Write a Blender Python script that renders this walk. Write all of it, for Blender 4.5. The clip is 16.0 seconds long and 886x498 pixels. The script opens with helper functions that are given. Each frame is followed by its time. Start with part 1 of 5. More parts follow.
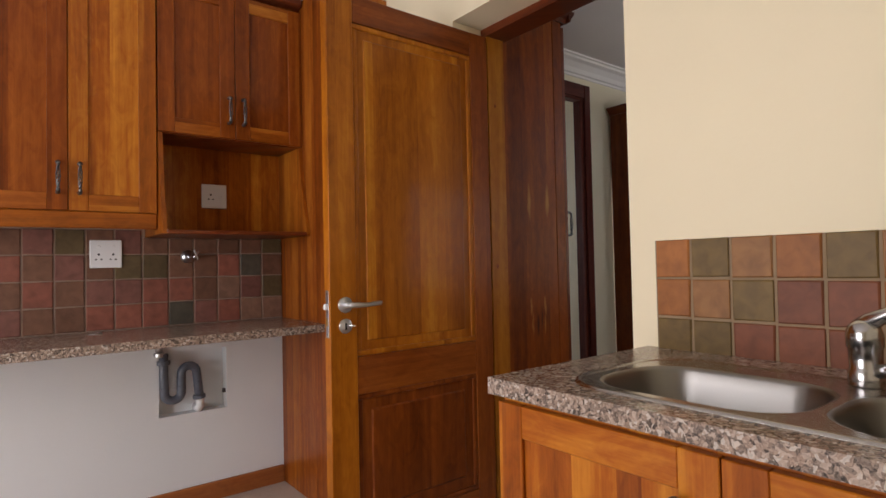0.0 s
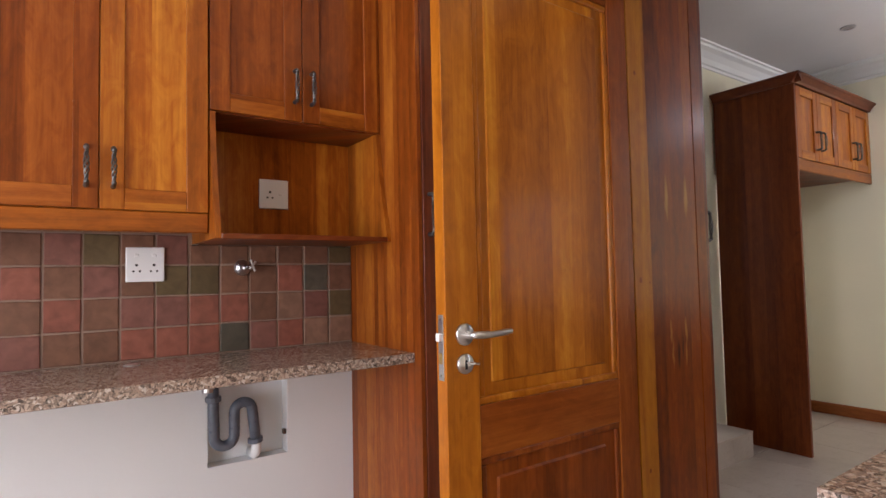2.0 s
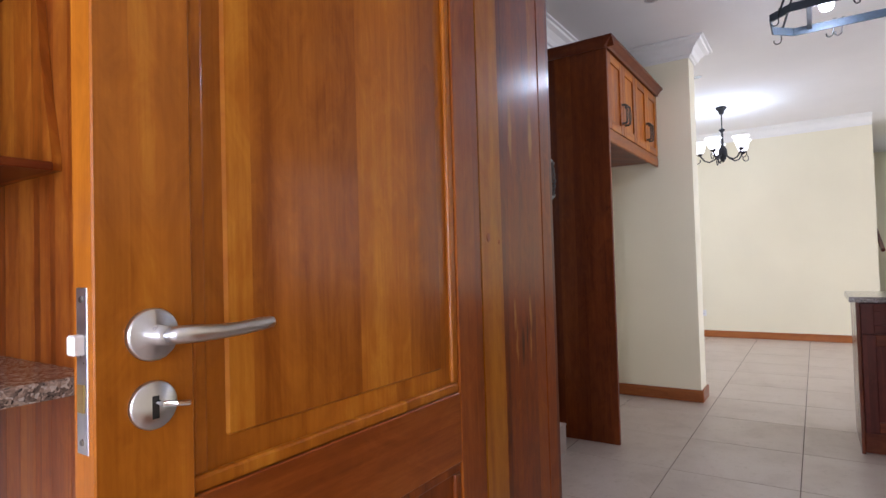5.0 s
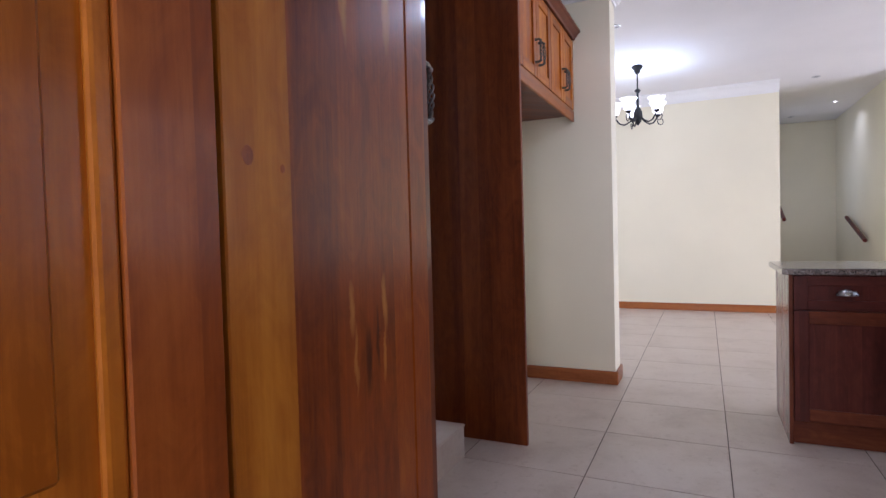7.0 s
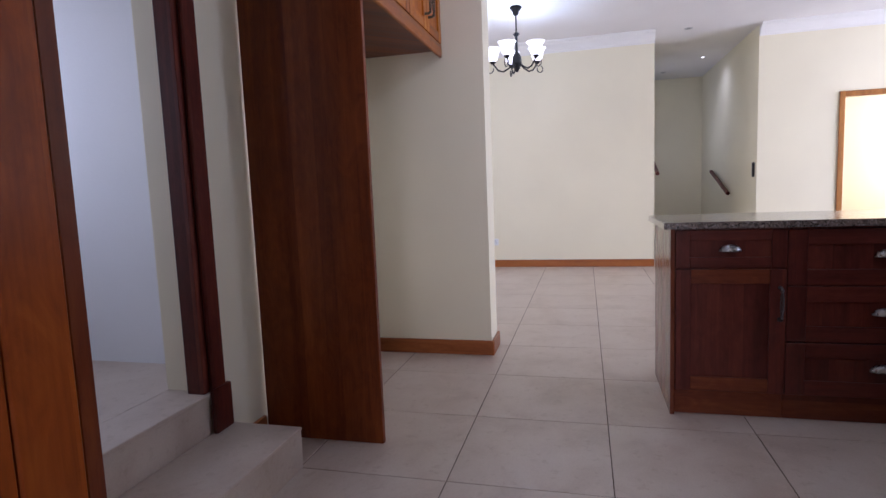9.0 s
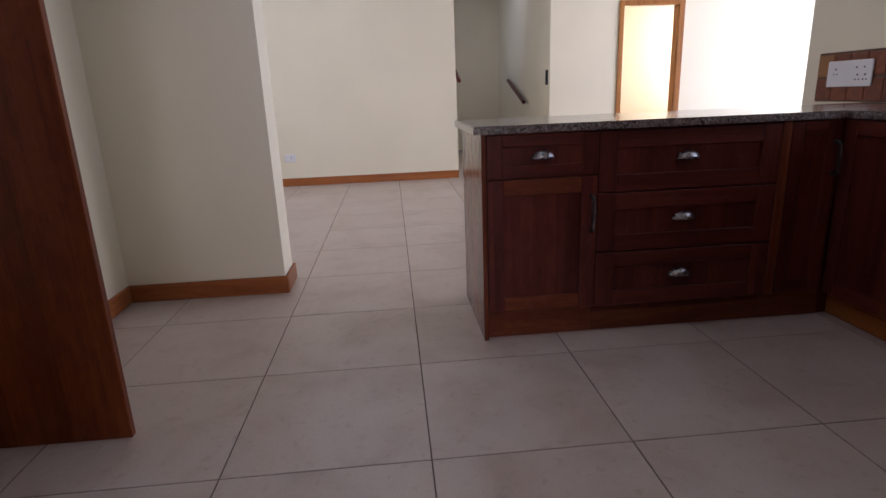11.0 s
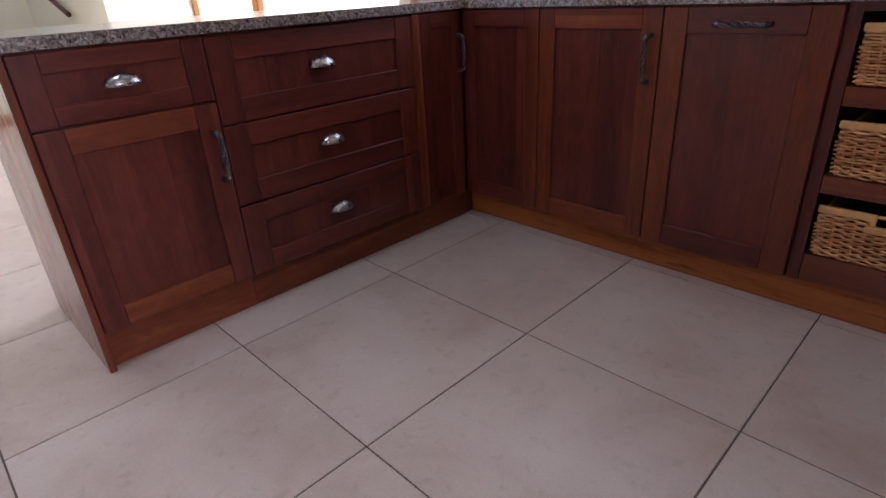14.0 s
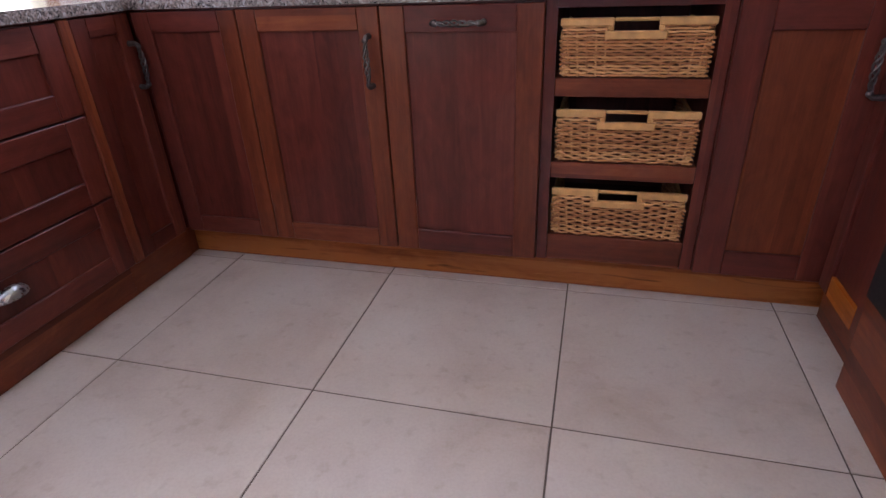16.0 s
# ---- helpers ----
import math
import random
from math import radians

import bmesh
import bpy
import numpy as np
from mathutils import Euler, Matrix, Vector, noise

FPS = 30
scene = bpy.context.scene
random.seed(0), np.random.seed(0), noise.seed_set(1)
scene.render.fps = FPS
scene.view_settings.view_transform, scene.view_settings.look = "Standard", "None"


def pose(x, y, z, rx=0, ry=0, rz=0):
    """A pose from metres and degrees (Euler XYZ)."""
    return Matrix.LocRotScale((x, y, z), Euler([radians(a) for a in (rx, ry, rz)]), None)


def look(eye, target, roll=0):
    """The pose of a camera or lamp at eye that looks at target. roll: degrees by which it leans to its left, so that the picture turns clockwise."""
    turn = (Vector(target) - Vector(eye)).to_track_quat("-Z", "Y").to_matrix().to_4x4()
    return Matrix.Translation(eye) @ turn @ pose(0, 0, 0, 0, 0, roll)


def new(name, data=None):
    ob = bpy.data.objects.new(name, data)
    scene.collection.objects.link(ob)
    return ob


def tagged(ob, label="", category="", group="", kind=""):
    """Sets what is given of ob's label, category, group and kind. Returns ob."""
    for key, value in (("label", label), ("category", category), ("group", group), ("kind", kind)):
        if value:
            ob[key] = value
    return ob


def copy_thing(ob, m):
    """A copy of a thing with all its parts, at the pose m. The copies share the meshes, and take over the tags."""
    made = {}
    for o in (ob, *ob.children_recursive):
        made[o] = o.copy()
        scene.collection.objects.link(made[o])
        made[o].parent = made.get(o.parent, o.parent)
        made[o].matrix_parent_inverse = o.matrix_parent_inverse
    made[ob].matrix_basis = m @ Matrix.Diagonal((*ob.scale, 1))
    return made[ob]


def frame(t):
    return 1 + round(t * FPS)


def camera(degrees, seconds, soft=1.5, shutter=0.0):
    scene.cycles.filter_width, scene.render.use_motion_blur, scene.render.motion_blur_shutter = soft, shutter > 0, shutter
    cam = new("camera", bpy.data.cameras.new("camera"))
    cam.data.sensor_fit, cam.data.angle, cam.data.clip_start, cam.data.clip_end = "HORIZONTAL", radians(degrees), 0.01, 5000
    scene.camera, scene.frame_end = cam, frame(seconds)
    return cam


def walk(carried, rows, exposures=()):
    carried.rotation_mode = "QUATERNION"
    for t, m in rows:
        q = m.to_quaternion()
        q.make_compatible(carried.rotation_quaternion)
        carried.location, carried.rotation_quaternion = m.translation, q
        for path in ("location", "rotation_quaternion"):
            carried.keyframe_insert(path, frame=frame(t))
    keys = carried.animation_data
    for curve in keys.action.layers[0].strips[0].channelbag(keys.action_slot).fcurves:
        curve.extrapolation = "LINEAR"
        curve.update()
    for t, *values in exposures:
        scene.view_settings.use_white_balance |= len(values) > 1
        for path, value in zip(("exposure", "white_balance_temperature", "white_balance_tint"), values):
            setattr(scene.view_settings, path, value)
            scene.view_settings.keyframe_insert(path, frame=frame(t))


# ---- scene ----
cam = camera(77.0, 16.0)
PATH = [
    (0, (-0.342, 0.071, 1.23), (0.893, 1.643, 1.281), -1.2),
    (0.5, (-0.31, 0.232, 1.239), (0.917, 1.81, 1.3), -1.3),
    (1, (-0.291, 0.412, 1.233), (0.916, 2.006, 1.306), -1.2),
    (1.5, (-0.283, 0.591, 1.241), (0.888, 2.211, 1.332), -1.2),
    (2, (-0.259, 0.746, 1.247), (0.89, 2.381, 1.337), -1.2),
    (2.5, (-0.199, 0.873, 1.224), (0.948, 2.509, 1.312), -1.3),
    (3, (-0.12, 0.974, 1.205), (1.071, 2.579, 1.289), -1.3),
    (3.5, (-0.04, 1.069, 1.198), (1.269, 2.579, 1.279), -1.5),
    (4, (0.054, 1.168, 1.185), (1.5, 2.548, 1.257), -1.4),
    (4.5, (0.179, 1.259, 1.165), (1.758, 2.485, 1.228), -1.5),
    (5, (0.334, 1.35, 1.15), (1.996, 2.461, 1.203), -1.6),
    (7.5, (1.204, 1.556, 1.114), (3.036, 2.352, 1.027), -1.6),
    (8, (1.355, 1.544, 1.107), (3.215, 2.269, 0.994), -1.8),
    (10.5, (2.047, 1.538, 1.035), (3.997, 1.55, 0.589), -2.3),
    (11, (2.158, 1.512, 1.019), (4.078, 1.354, 0.483), -2.3),
    (11.5, (2.244, 1.49, 1.001), (4.105, 1.159, 0.35), -2.7),
    (12, (2.349, 1.466, 0.98), (4.139, 0.965, 0.242), -3.0),
    (12.5, (2.454, 1.442, 0.971), (4.163, 0.758, 0.189), -3.2),
    (13, (2.549, 1.415, 0.954), (4.145, 0.518, 0.15), -3.2),
    (13.5, (2.632, 1.389, 0.947), (4.099, 0.308, 0.122), -3.2),
    (14, (2.711, 1.374, 0.949), (4.018, 0.127, 0.092), -3.3),
    (14.5, (2.782, 1.371, 0.948), (3.894, -0.04, 0.07), -3.1),
    (15, (2.852, 1.348, 0.959), (3.727, -0.206, 0.054), -2.6),
    (15.5, (2.897, 1.292, 0.959), (3.549, -0.364, 0.046), -2.3),
    (16, (2.916, 1.218, 0.963), (3.395, -0.489, 0.039), -2.6),
]
EXPOSURES = [(0, -0.86, 6750, 19), (2, -0.29, 6500, 20), (3, 0.10, 6200, 19), (3.5, 0.37, 6050, 18), (5, -0.20, 5980, 23), (8, -0.28, 5600, 29), (10.5, -0.92, 5900, 31), (11.5, -0.70, 5950, 30), (12.5, -0.37, 5850, 29), (14, 0.34, 5800, 29), (15, 0.69, 5750, 29), (16, 1.12, 5680, 28)]
walk(cam, [(t, look(eye, target, roll)) for t, eye, target, roll in PATH], EXPOSURES)

# ---------------------------------------------------------------- light
world = bpy.data.worlds.new("sky")
scene.world = world
world.use_nodes = True
wn = world.node_tree
sky = wn.nodes.new("ShaderNodeTexSky")
sky.sky_type, sky.sun_disc = "NISHITA", False
sky.sun_elevation, sky.sun_rotation = radians(28), radians(272.5)
wn.links.new(sky.outputs[0], wn.nodes["Background"].inputs[0])
wn.nodes["Background"].inputs[1].default_value = 0.15

sun = new("sun", bpy.data.lights.new("sun", "SUN"))
sun.data.energy, sun.data.angle, sun.data.color = 5.0, radians(0.5), (1.0, 0.94, 0.85)
sun.matrix_world = look((0, 0, 10), (9, -0.4, 10 - 5))


def area(name, eye, target, w, h, watts, colour):
    la = bpy.data.lights.new(name, "AREA")
    la.shape, la.size, la.size_y, la.energy, la.color = "RECTANGLE", w, h, watts, colour
    ob = new(name, la)
    ob.matrix_world = look(eye, target)
    return ob


DAY = (0.88, 0.94, 1.0)
area("window_light_scullery", (-2.22, 1.5, 1.35), (0, 1.5, 1.3), 1.7, 1.75, 119, (0.92, 0.955, 1.0))
area("window_light_kitchen", (3.6, -1.10, 1.55), (3.6, 1, 1.2), 1.8, 1.05, 12, DAY)
area("window_light_living", (7.4, -4.5, 1.25), (7.4, 0, 1.2), 3.0, 2.2, 260, DAY)
# warm lamp added out of view to brighten the far room
area("window_light_far_room", (10.2, -3.3, 1.5), (10.3, -1.0, 1.2), 1.2, 1.4, 90, (1.0, 0.93, 0.78))
# added fill for the dining end, set before an unseen wall opening
area("window_light_dining", (7.5, 4.1, 1.5), (7.5, 0, 1.2), 1.8, 1.2, 24, DAY)

area("window_light_stair", (11.4, 0.82, 1.9), (11.4, -0.5, 1.6), 0.95, 1.15, 5, (0.72, 0.83, 1.0))
# lamp added at the passage's unseen back end, to lighten its white wall
area("window_light_passage", (3.05, 4.40, 1.7), (3.05, 3.0, 1.3), 0.7, 1.0, 9, DAY)


def bulb(name, place, watts, radius, colour):
    la = bpy.data.lights.new(name, "POINT")
    la.energy, la.shadow_soft_size, la.color = watts, radius, colour
    ob = new(name, la)
    ob.location = place
    return ob


# ---------------------------------------------------------------- materials
def mat(name):
    m = bpy.data.materials.new(name)
    m.use_nodes = True
    return m, m.node_tree, m.node_tree.nodes["Principled BSDF"]


def N(nt, kind, **kw):
    n = nt.nodes.new(kind)
    for k, v in kw.items():
        n.inputs[k].default_value = v
    return n


def ramp(nt, fac, stops, interp="LINEAR"):
    r = nt.nodes.new("ShaderNodeValToRGB")
    r.color_ramp.interpolation = interp
    e = r.color_ramp.elements
    while len(e) < len(stops):
        e.new(0.5)
    for el, (p, c) in zip(e, stops):
        el.position, el.color = p, (*c, 1)
    nt.links.new(fac, r.inputs[0])
    return r.outputs[0]


def bump(nt, b, height, strength, dist):
    n = N(nt, "ShaderNodeBump", Strength=strength, Distance=dist)
    nt.links.new(height, n.inputs["Height"])
    nt.links.new(n.outputs[0], b.inputs["Normal"])


def math_(nt, op, a, b=None):
    n = nt.nodes.new("ShaderNodeMath")
    n.operation = op
    for i, v in enumerate((a, b)):
        if v is None:
            continue
        if isinstance(v, (int, float)):
            n.inputs[i].default_value = v
        else:
            nt.links.new(v, n.inputs[i])
    return n.outputs[0]


def mixc(nt, kind, fac, a, b):
    n = nt.nodes.new("ShaderNodeMix")
    n.data_type, n.blend_type = "RGBA", kind
    for sock, v in ((n.inputs[0], fac), (n.inputs[6], a), (n.inputs[7], b)):
        if isinstance(v, (int, float)):
            sock.default_value = v
        elif isinstance(v, tuple):
            sock.default_value = (*v, 1)
        else:
            nt.links.new(v, sock)
    return n.outputs[2]


def paint(name, colour, rough=0.6, relief=0.12):
    m, nt, b = mat(name)
    geo = nt.nodes.new("ShaderNodeNewGeometry")
    big = N(nt, "ShaderNodeTexNoise", Scale=1.3, Detail=3.0)
    fine = N(nt, "ShaderNodeTexNoise", Scale=90.0, Detail=4.0)
    for n in (big, fine):
        nt.links.new(geo.outputs["Position"], n.inputs["Vector"])
    c = ramp(nt, big.outputs[0], [(0.3, tuple(v * 0.94 for v in colour)), (0.7, colour)])
    nt.links.new(c, b.inputs["Base Color"])
    b.inputs["Roughness"].default_value = rough
    bump(nt, b, fine.outputs[0], relief, 0.004)
    return m


def wood(name, dark, mid, light, across=False, board=0.085, rough=0.36, coat=0.26, contrast=1.0, flame=None, relief=0.09, sheen=0.13, marks=()):
    """Varnished planks; grain runs upright, or along the board where across is set."""
    m, nt, b = mat(name)
    geo = nt.nodes.new("ShaderNodeNewGeometry")
    info = nt.nodes.new("ShaderNodeObjectInfo")
    sep = nt.nodes.new("ShaderNodeSeparateXYZ")
    nt.links.new(geo.outputs["Position"], sep.inputs[0])
    u = math_(nt, "ADD", sep.outputs[0], math_(nt, "MULTIPLY", sep.outputs[1], 1.013))
    v = sep.outputs[2]
    if across:
        u, v = v, u
    shift = math_(nt, "MULTIPLY", info.outputs["Random"], 7.0)
    u = math_(nt, "ADD", u, shift)
    wob = math_(nt, "MULTIPLY", math_(nt, "SINE", math_(nt, "MULTIPLY", u, 4.1 / board)), board * 0.23)
    plank = math_(nt, "FLOOR", math_(nt, "DIVIDE", math_(nt, "ADD", u, wob), board))
    wn_ = nt.nodes.new("ShaderNodeTexWhiteNoise")
    wn_.noise_dimensions = "1D"
    nt.links.new(plank, wn_.inputs["W"])
    vv = math_(nt, "ADD", v, math_(nt, "MULTIPLY", wn_.outputs[0], 9.0))
    co = nt.nodes.new("ShaderNodeCombineXYZ")
    nt.links.new(math_(nt, "MULTIPLY", u, 16.0), co.inputs[0])
    nt.links.new(math_(nt, "MULTIPLY", vv, 0.8), co.inputs[1])
    nt.links.new(wn_.outputs[0], co.inputs[2])
    broad = N(nt, "ShaderNodeTexNoise", Scale=1.0, Detail=5.0, Roughness=0.55, Distortion=0.7)
    nt.links.new(co.outputs[0], broad.inputs["Vector"])
    cf = nt.nodes.new("ShaderNodeCombineXYZ")
    nt.links.new(math_(nt, "MULTIPLY", u, 150.0), cf.inputs[0])
    nt.links.new(math_(nt, "MULTIPLY", vv, 5.0), cf.inputs[1])
    fine = N(nt, "ShaderNodeTexNoise", Scale=1.0, Detail=3.0, Roughness=0.6)
    nt.links.new(cf.outputs[0], fine.inputs["Vector"])
    tone = math_(nt, "ADD", math_(nt, "MULTIPLY", broad.outputs[0], 0.85 * contrast),
                 math_(nt, "MULTIPLY", wn_.outputs[0], 0.30 * contrast))
    tone = math_(nt, "ADD", tone, math_(nt, "MULTIPLY", fine.outputs[0], 0.26))
    blot = N(nt, "ShaderNodeTexNoise", Scale=9.0, Detail=6.0, Roughness=0.65, Distortion=1.6)
    cb = nt.nodes.new("ShaderNodeCombineXYZ")
    nt.links.new(math_(nt, "MULTIPLY", u, 1.9), cb.inputs[0])
    nt.links.new(math_(nt, "MULTIPLY", vv, 0.75), cb.inputs[1])
    nt.links.new(cb.outputs[0], blot.inputs["Vector"])
    tone = math_(nt, "ADD", tone, math_(nt, "MULTIPLY", blot.outputs[0], 0.50))
    tone = math_(nt, "SUBTRACT", tone, 0.20 * contrast + 0.27)
    c = ramp(nt, tone, [(0.18, dark), (0.48, mid), (0.82, light)])
    if flame:
        ck = nt.nodes.new("ShaderNodeCombineXYZ")
        nt.links.new(math_(nt, "MULTIPLY", u, 34.0), ck.inputs[0])
        nt.links.new(math_(nt, "MULTIPLY", v, 4.0), ck.inputs[1])
        fl = N(nt, "ShaderNodeTexNoise", Scale=1.0, Detail=2.0, Distortion=0.9)
        nt.links.new(ck.outputs[0], fl.inputs["Vector"])
        pale = ramp(nt, fl.outputs[0], [(0.67, (0, 0, 0)), (0.76, (1, 1, 1))])
        deep = ramp(nt, fl.outputs[0], [(0.22, (1, 1, 1)), (0.36, (0, 0, 0))])
        c = mixc(nt, "MIX", pale, c, flame)
        c = mixc(nt, "MIX", deep, c, tuple(q * 0.45 for q in dark))
    for mx_, mz, wide, tall, tint in marks:
        # a figure in the grain: a narrow upright flame round (mx_, mz)
        du = math_(nt, "SUBTRACT", math_(nt, "ADD", sep.outputs[0], math_(nt, "MULTIPLY", blot.outputs[0], 0.03)), mx_ + 0.015)
        dv = math_(nt, "SUBTRACT", sep.outputs[2], mz)
        d2 = math_(nt, "ADD", math_(nt, "POWER", math_(nt, "DIVIDE", du, wide), 2.0), math_(nt, "POWER", math_(nt, "DIVIDE", dv, tall), 2.0))
        c = mixc(nt, "MIX", ramp(nt, d2, [(0.0, (0.85,) * 3), (1.0, (0, 0, 0))]), c, tint)
    nt.links.new(c, b.inputs["Base Color"])
    r = ramp(nt, broad.outputs[0], [(0.2, (rough - 0.06,) * 3), (0.8, (rough + 0.10,) * 3)])
    nt.links.new(r, b.inputs["Roughness"])
    b.inputs["Coat Weight"].default_value = coat
    b.inputs["Coat Roughness"].default_value = sheen
    b.inputs["Specular IOR Level"].default_value = 0.16
    bump(nt, b, fine.outputs[0], relief, 0.002)
    return m


HONEY = ((0.165, 0.034, 0.0035), (0.36, 0.093, 0.0075), (0.60, 0.228, 0.022))
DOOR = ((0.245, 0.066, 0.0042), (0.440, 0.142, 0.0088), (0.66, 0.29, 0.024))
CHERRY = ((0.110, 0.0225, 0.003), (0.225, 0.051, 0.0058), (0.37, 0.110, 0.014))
UMBER = ((0.080, 0.0170, 0.0080), (0.155, 0.037, 0.0140), (0.27, 0.080, 0.024))
AMBER = ((0.12, 0.025, 0.003), (0.25, 0.058, 0.0065), (0.43, 0.14, 0.016))
RUST = ((0.070, 0.0125, 0.0045), (0.145, 0.030, 0.008), (0.25, 0.068, 0.014))
MAHOG = ((0.053, 0.0103, 0.0075), (0.104, 0.0222, 0.0145), (0.175, 0.045, 0.0225))
wood_honey, wood_honey_h = wood("honey_wood", *HONEY, board=0.095, contrast=1.1), wood("honey_wood_rail", *HONEY, across=True)
wood_jamb = wood("pale_jamb_wood", (0.18, 0.048, 0.004), (0.32, 0.102, 0.007), (0.48, 0.19, 0.015), board=0.3, coat=0.10)
wood_amber, wood_amber_h = wood("amber_wood", *AMBER), wood("amber_wood_rail", *AMBER, across=True)
wood_door = wood("door_panel_wood", *DOOR, board=0.12, contrast=0.85, coat=0.15)
wood_cherry, wood_cherry_h = wood("cherry_wood", *CHERRY, board=0.11, contrast=0.9, coat=0.16), wood("cherry_wood_rail", *CHERRY, across=True)
wood_umber, wood_umber_h = wood("umber_wood", *UMBER, contrast=0.8), wood("umber_wood_rail", *UMBER, across=True, contrast=0.8)
GOLD = ((0.160, 0.0365, 0.0036), (0.325, 0.088, 0.0080), (0.53, 0.205, 0.022))
wood_gold, wood_gold_h = wood("golden_wood", *GOLD), wood("golden_wood_rail", *GOLD, across=True)
wood_rust, wood_rust_h = wood("rust_wood", *RUST), wood("rust_wood_rail", *RUST, across=True)
PALE_FLAME, DARK_FLAME = (0.50, 0.21, 0.04), (0.045, 0.009, 0.003)
wood_flame = wood("flamed_rust_wood", (0.120, 0.0205, 0.0022), (0.265, 0.055, 0.0042), (0.43, 0.128, 0.010), rough=0.38, coat=0.19, sheen=0.2, board=0.15, contrast=0.8,
                  marks=((1.845, 1.545, 0.014, 0.11, PALE_FLAME), (1.985, 1.56, 0.016, 0.10, PALE_FLAME), (1.842, 0.99, 0.011, 0.055, PALE_FLAME), (1.853, 0.90, 0.007, 0.07, PALE_FLAME),
                         (1.951, 0.99, 0.011, 0.06, PALE_FLAME), (1.948, 0.89, 0.006, 0.06, PALE_FLAME), (1.893, 0.89, 0.014, 0.075, DARK_FLAME), (1.925, 0.93, 0.008, 0.07, DARK_FLAME)))
wood_dark, wood_dark_h = wood("mahogany", *MAHOG, contrast=0.8), wood("mahogany_rail", *MAHOG, across=True, contrast=0.8)
wood_frame = wood("pale_door_frame_wood", (0.24, 0.085, 0.022), (0.36, 0.145, 0.036), (0.50, 0.22, 0.06), board=0.3)
wood_skirt = wood("skirting_wood", (0.20, 0.055, 0.015), (0.32, 0.10, 0.028), (0.45, 0.16, 0.045), across=True, board=0.3)

wall_cream = paint("cream_wall_paint", (0.86, 0.805, 0.615))
wall_white = paint("white_wall_paint", (0.80, 0.815, 0.83))
wall_honey = paint("warm_cream_wall_paint", (0.90, 0.81, 0.585))
wall_warm = paint("warm_wall_paint", (0.85, 0.77, 0.58))
ceil_paint = paint("ceiling_paint", (0.84, 0.82, 0.80), 0.8)
cornice_paint = paint("white_plaster", (0.86, 0.85, 0.82), 0.6, 0.05)
plastic_white = paint("white_plastic", (0.82, 0.83, 0.84), 0.3, 0.01)
floor_grout = paint("dark_floor_grout", (0.12, 0.088, 0.066), 0.9, 0.3)
rose_grout = paint("dull_pink_tile_grout", (0.27, 0.188, 0.145), 0.9, 0.3)
clay_grout = paint("brown_tile_grout", (0.29, 0.205, 0.125), 0.9, 0.3)
patch_grout = paint("dark_brown_tile_grout", (0.15, 0.092, 0.058), 0.9, 0.3)
ground_mat = paint("pale_paving", (0.55, 0.52, 0.47), 0.9, 0.3)


def simple(name, colour, rough, metal=0.0, grain=0.06, scale=60.0):
    m, nt, b = mat(name)
    geo = nt.nodes.new("ShaderNodeNewGeometry")
    n = N(nt, "ShaderNodeTexNoise", Scale=scale, Detail=3.0)
    nt.links.new(geo.outputs["Position"], n.inputs["Vector"])
    c = ramp(nt, n.outputs[0], [(0.3, tuple(v * (1 - 2 * grain) for v in colour)), (0.7, colour)])
    nt.links.new(c, b.inputs["Base Color"])
    r = ramp(nt, n.outputs[0], [(0.3, (rough,) * 3), (0.7, (min(1, rough * 1.25 + 0.02),) * 3)])
    nt.links.new(r, b.inputs["Roughness"])
    b.inputs["Metallic"].default_value = metal
    return m


cup_metal = simple("cup_pull_metal", (0.42, 0.42, 0.43), 0.24, 1.0)
tap_metal = simple("worn_chrome", (0.50, 0.50, 0.51), 0.17, 1.0)
chrome = simple("chrome", (0.75, 0.76, 0.78), 0.08, 1.0)
satin = simple("satin_steel", (0.62, 0.63, 0.65), 0.27, 1.0)
# sink bowls coloured darker than the rim, for their shade and weaker reflections
steel = simple("dimmed_sink_steel", (0.25, 0.238, 0.222), 0.30, 1.0, 0.006, 900)
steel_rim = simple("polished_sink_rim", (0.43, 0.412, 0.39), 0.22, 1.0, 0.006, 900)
wood_sap = wood("sapwood_streaked_board", (0.10, 0.022, 0.005), (0.195, 0.046, 0.010), (0.35, 0.115, 0.025), across=True, board=0.06, contrast=1.9, flame=(0.40, 0.16, 0.04))
wood_end = wood("glossy_end_panel_wood", *UMBER, coat=0.5, rough=0.25, relief=0.01)
wood_chestnut = wood("chestnut_wood", (0.112, 0.0225, 0.0055), (0.215, 0.049, 0.010), (0.34, 0.092, 0.0165), rough=0.34, contrast=0.8, board=0.19, coat=0.18)
dark_pewter = simple("dark_antique_pewter", (0.165, 0.155, 0.148), 0.42, 1.0, 0.25, 120)
pewter = simple("antique_pewter", (0.19, 0.184, 0.178), 0.40, 1.0, 0.25, 120)
iron = simple("black_iron", (0.025, 0.025, 0.028), 0.45, 0.6, 0.2, 80)
iron_blue = simple("painted_iron", (0.035, 0.05, 0.07), 0.4, 0.3, 0.2, 60)
pipe_mat = simple("blue_grey_plastic_pipe", (0.115, 0.130, 0.165), 0.26, 0.0, 0.1, 40)
dark_hole = simple("dark_plastic", (0.012, 0.012, 0.012), 0.6)
alu_dark = simple("dark_aluminium", (0.035, 0.03, 0.028), 0.35, 0.4)
brass = simple("brass", (0.70, 0.52, 0.22), 0.3, 1.0)
cane = simple("cane_strip", (0.62, 0.33, 0.11), 0.5, 0.0, 0.15, 40)


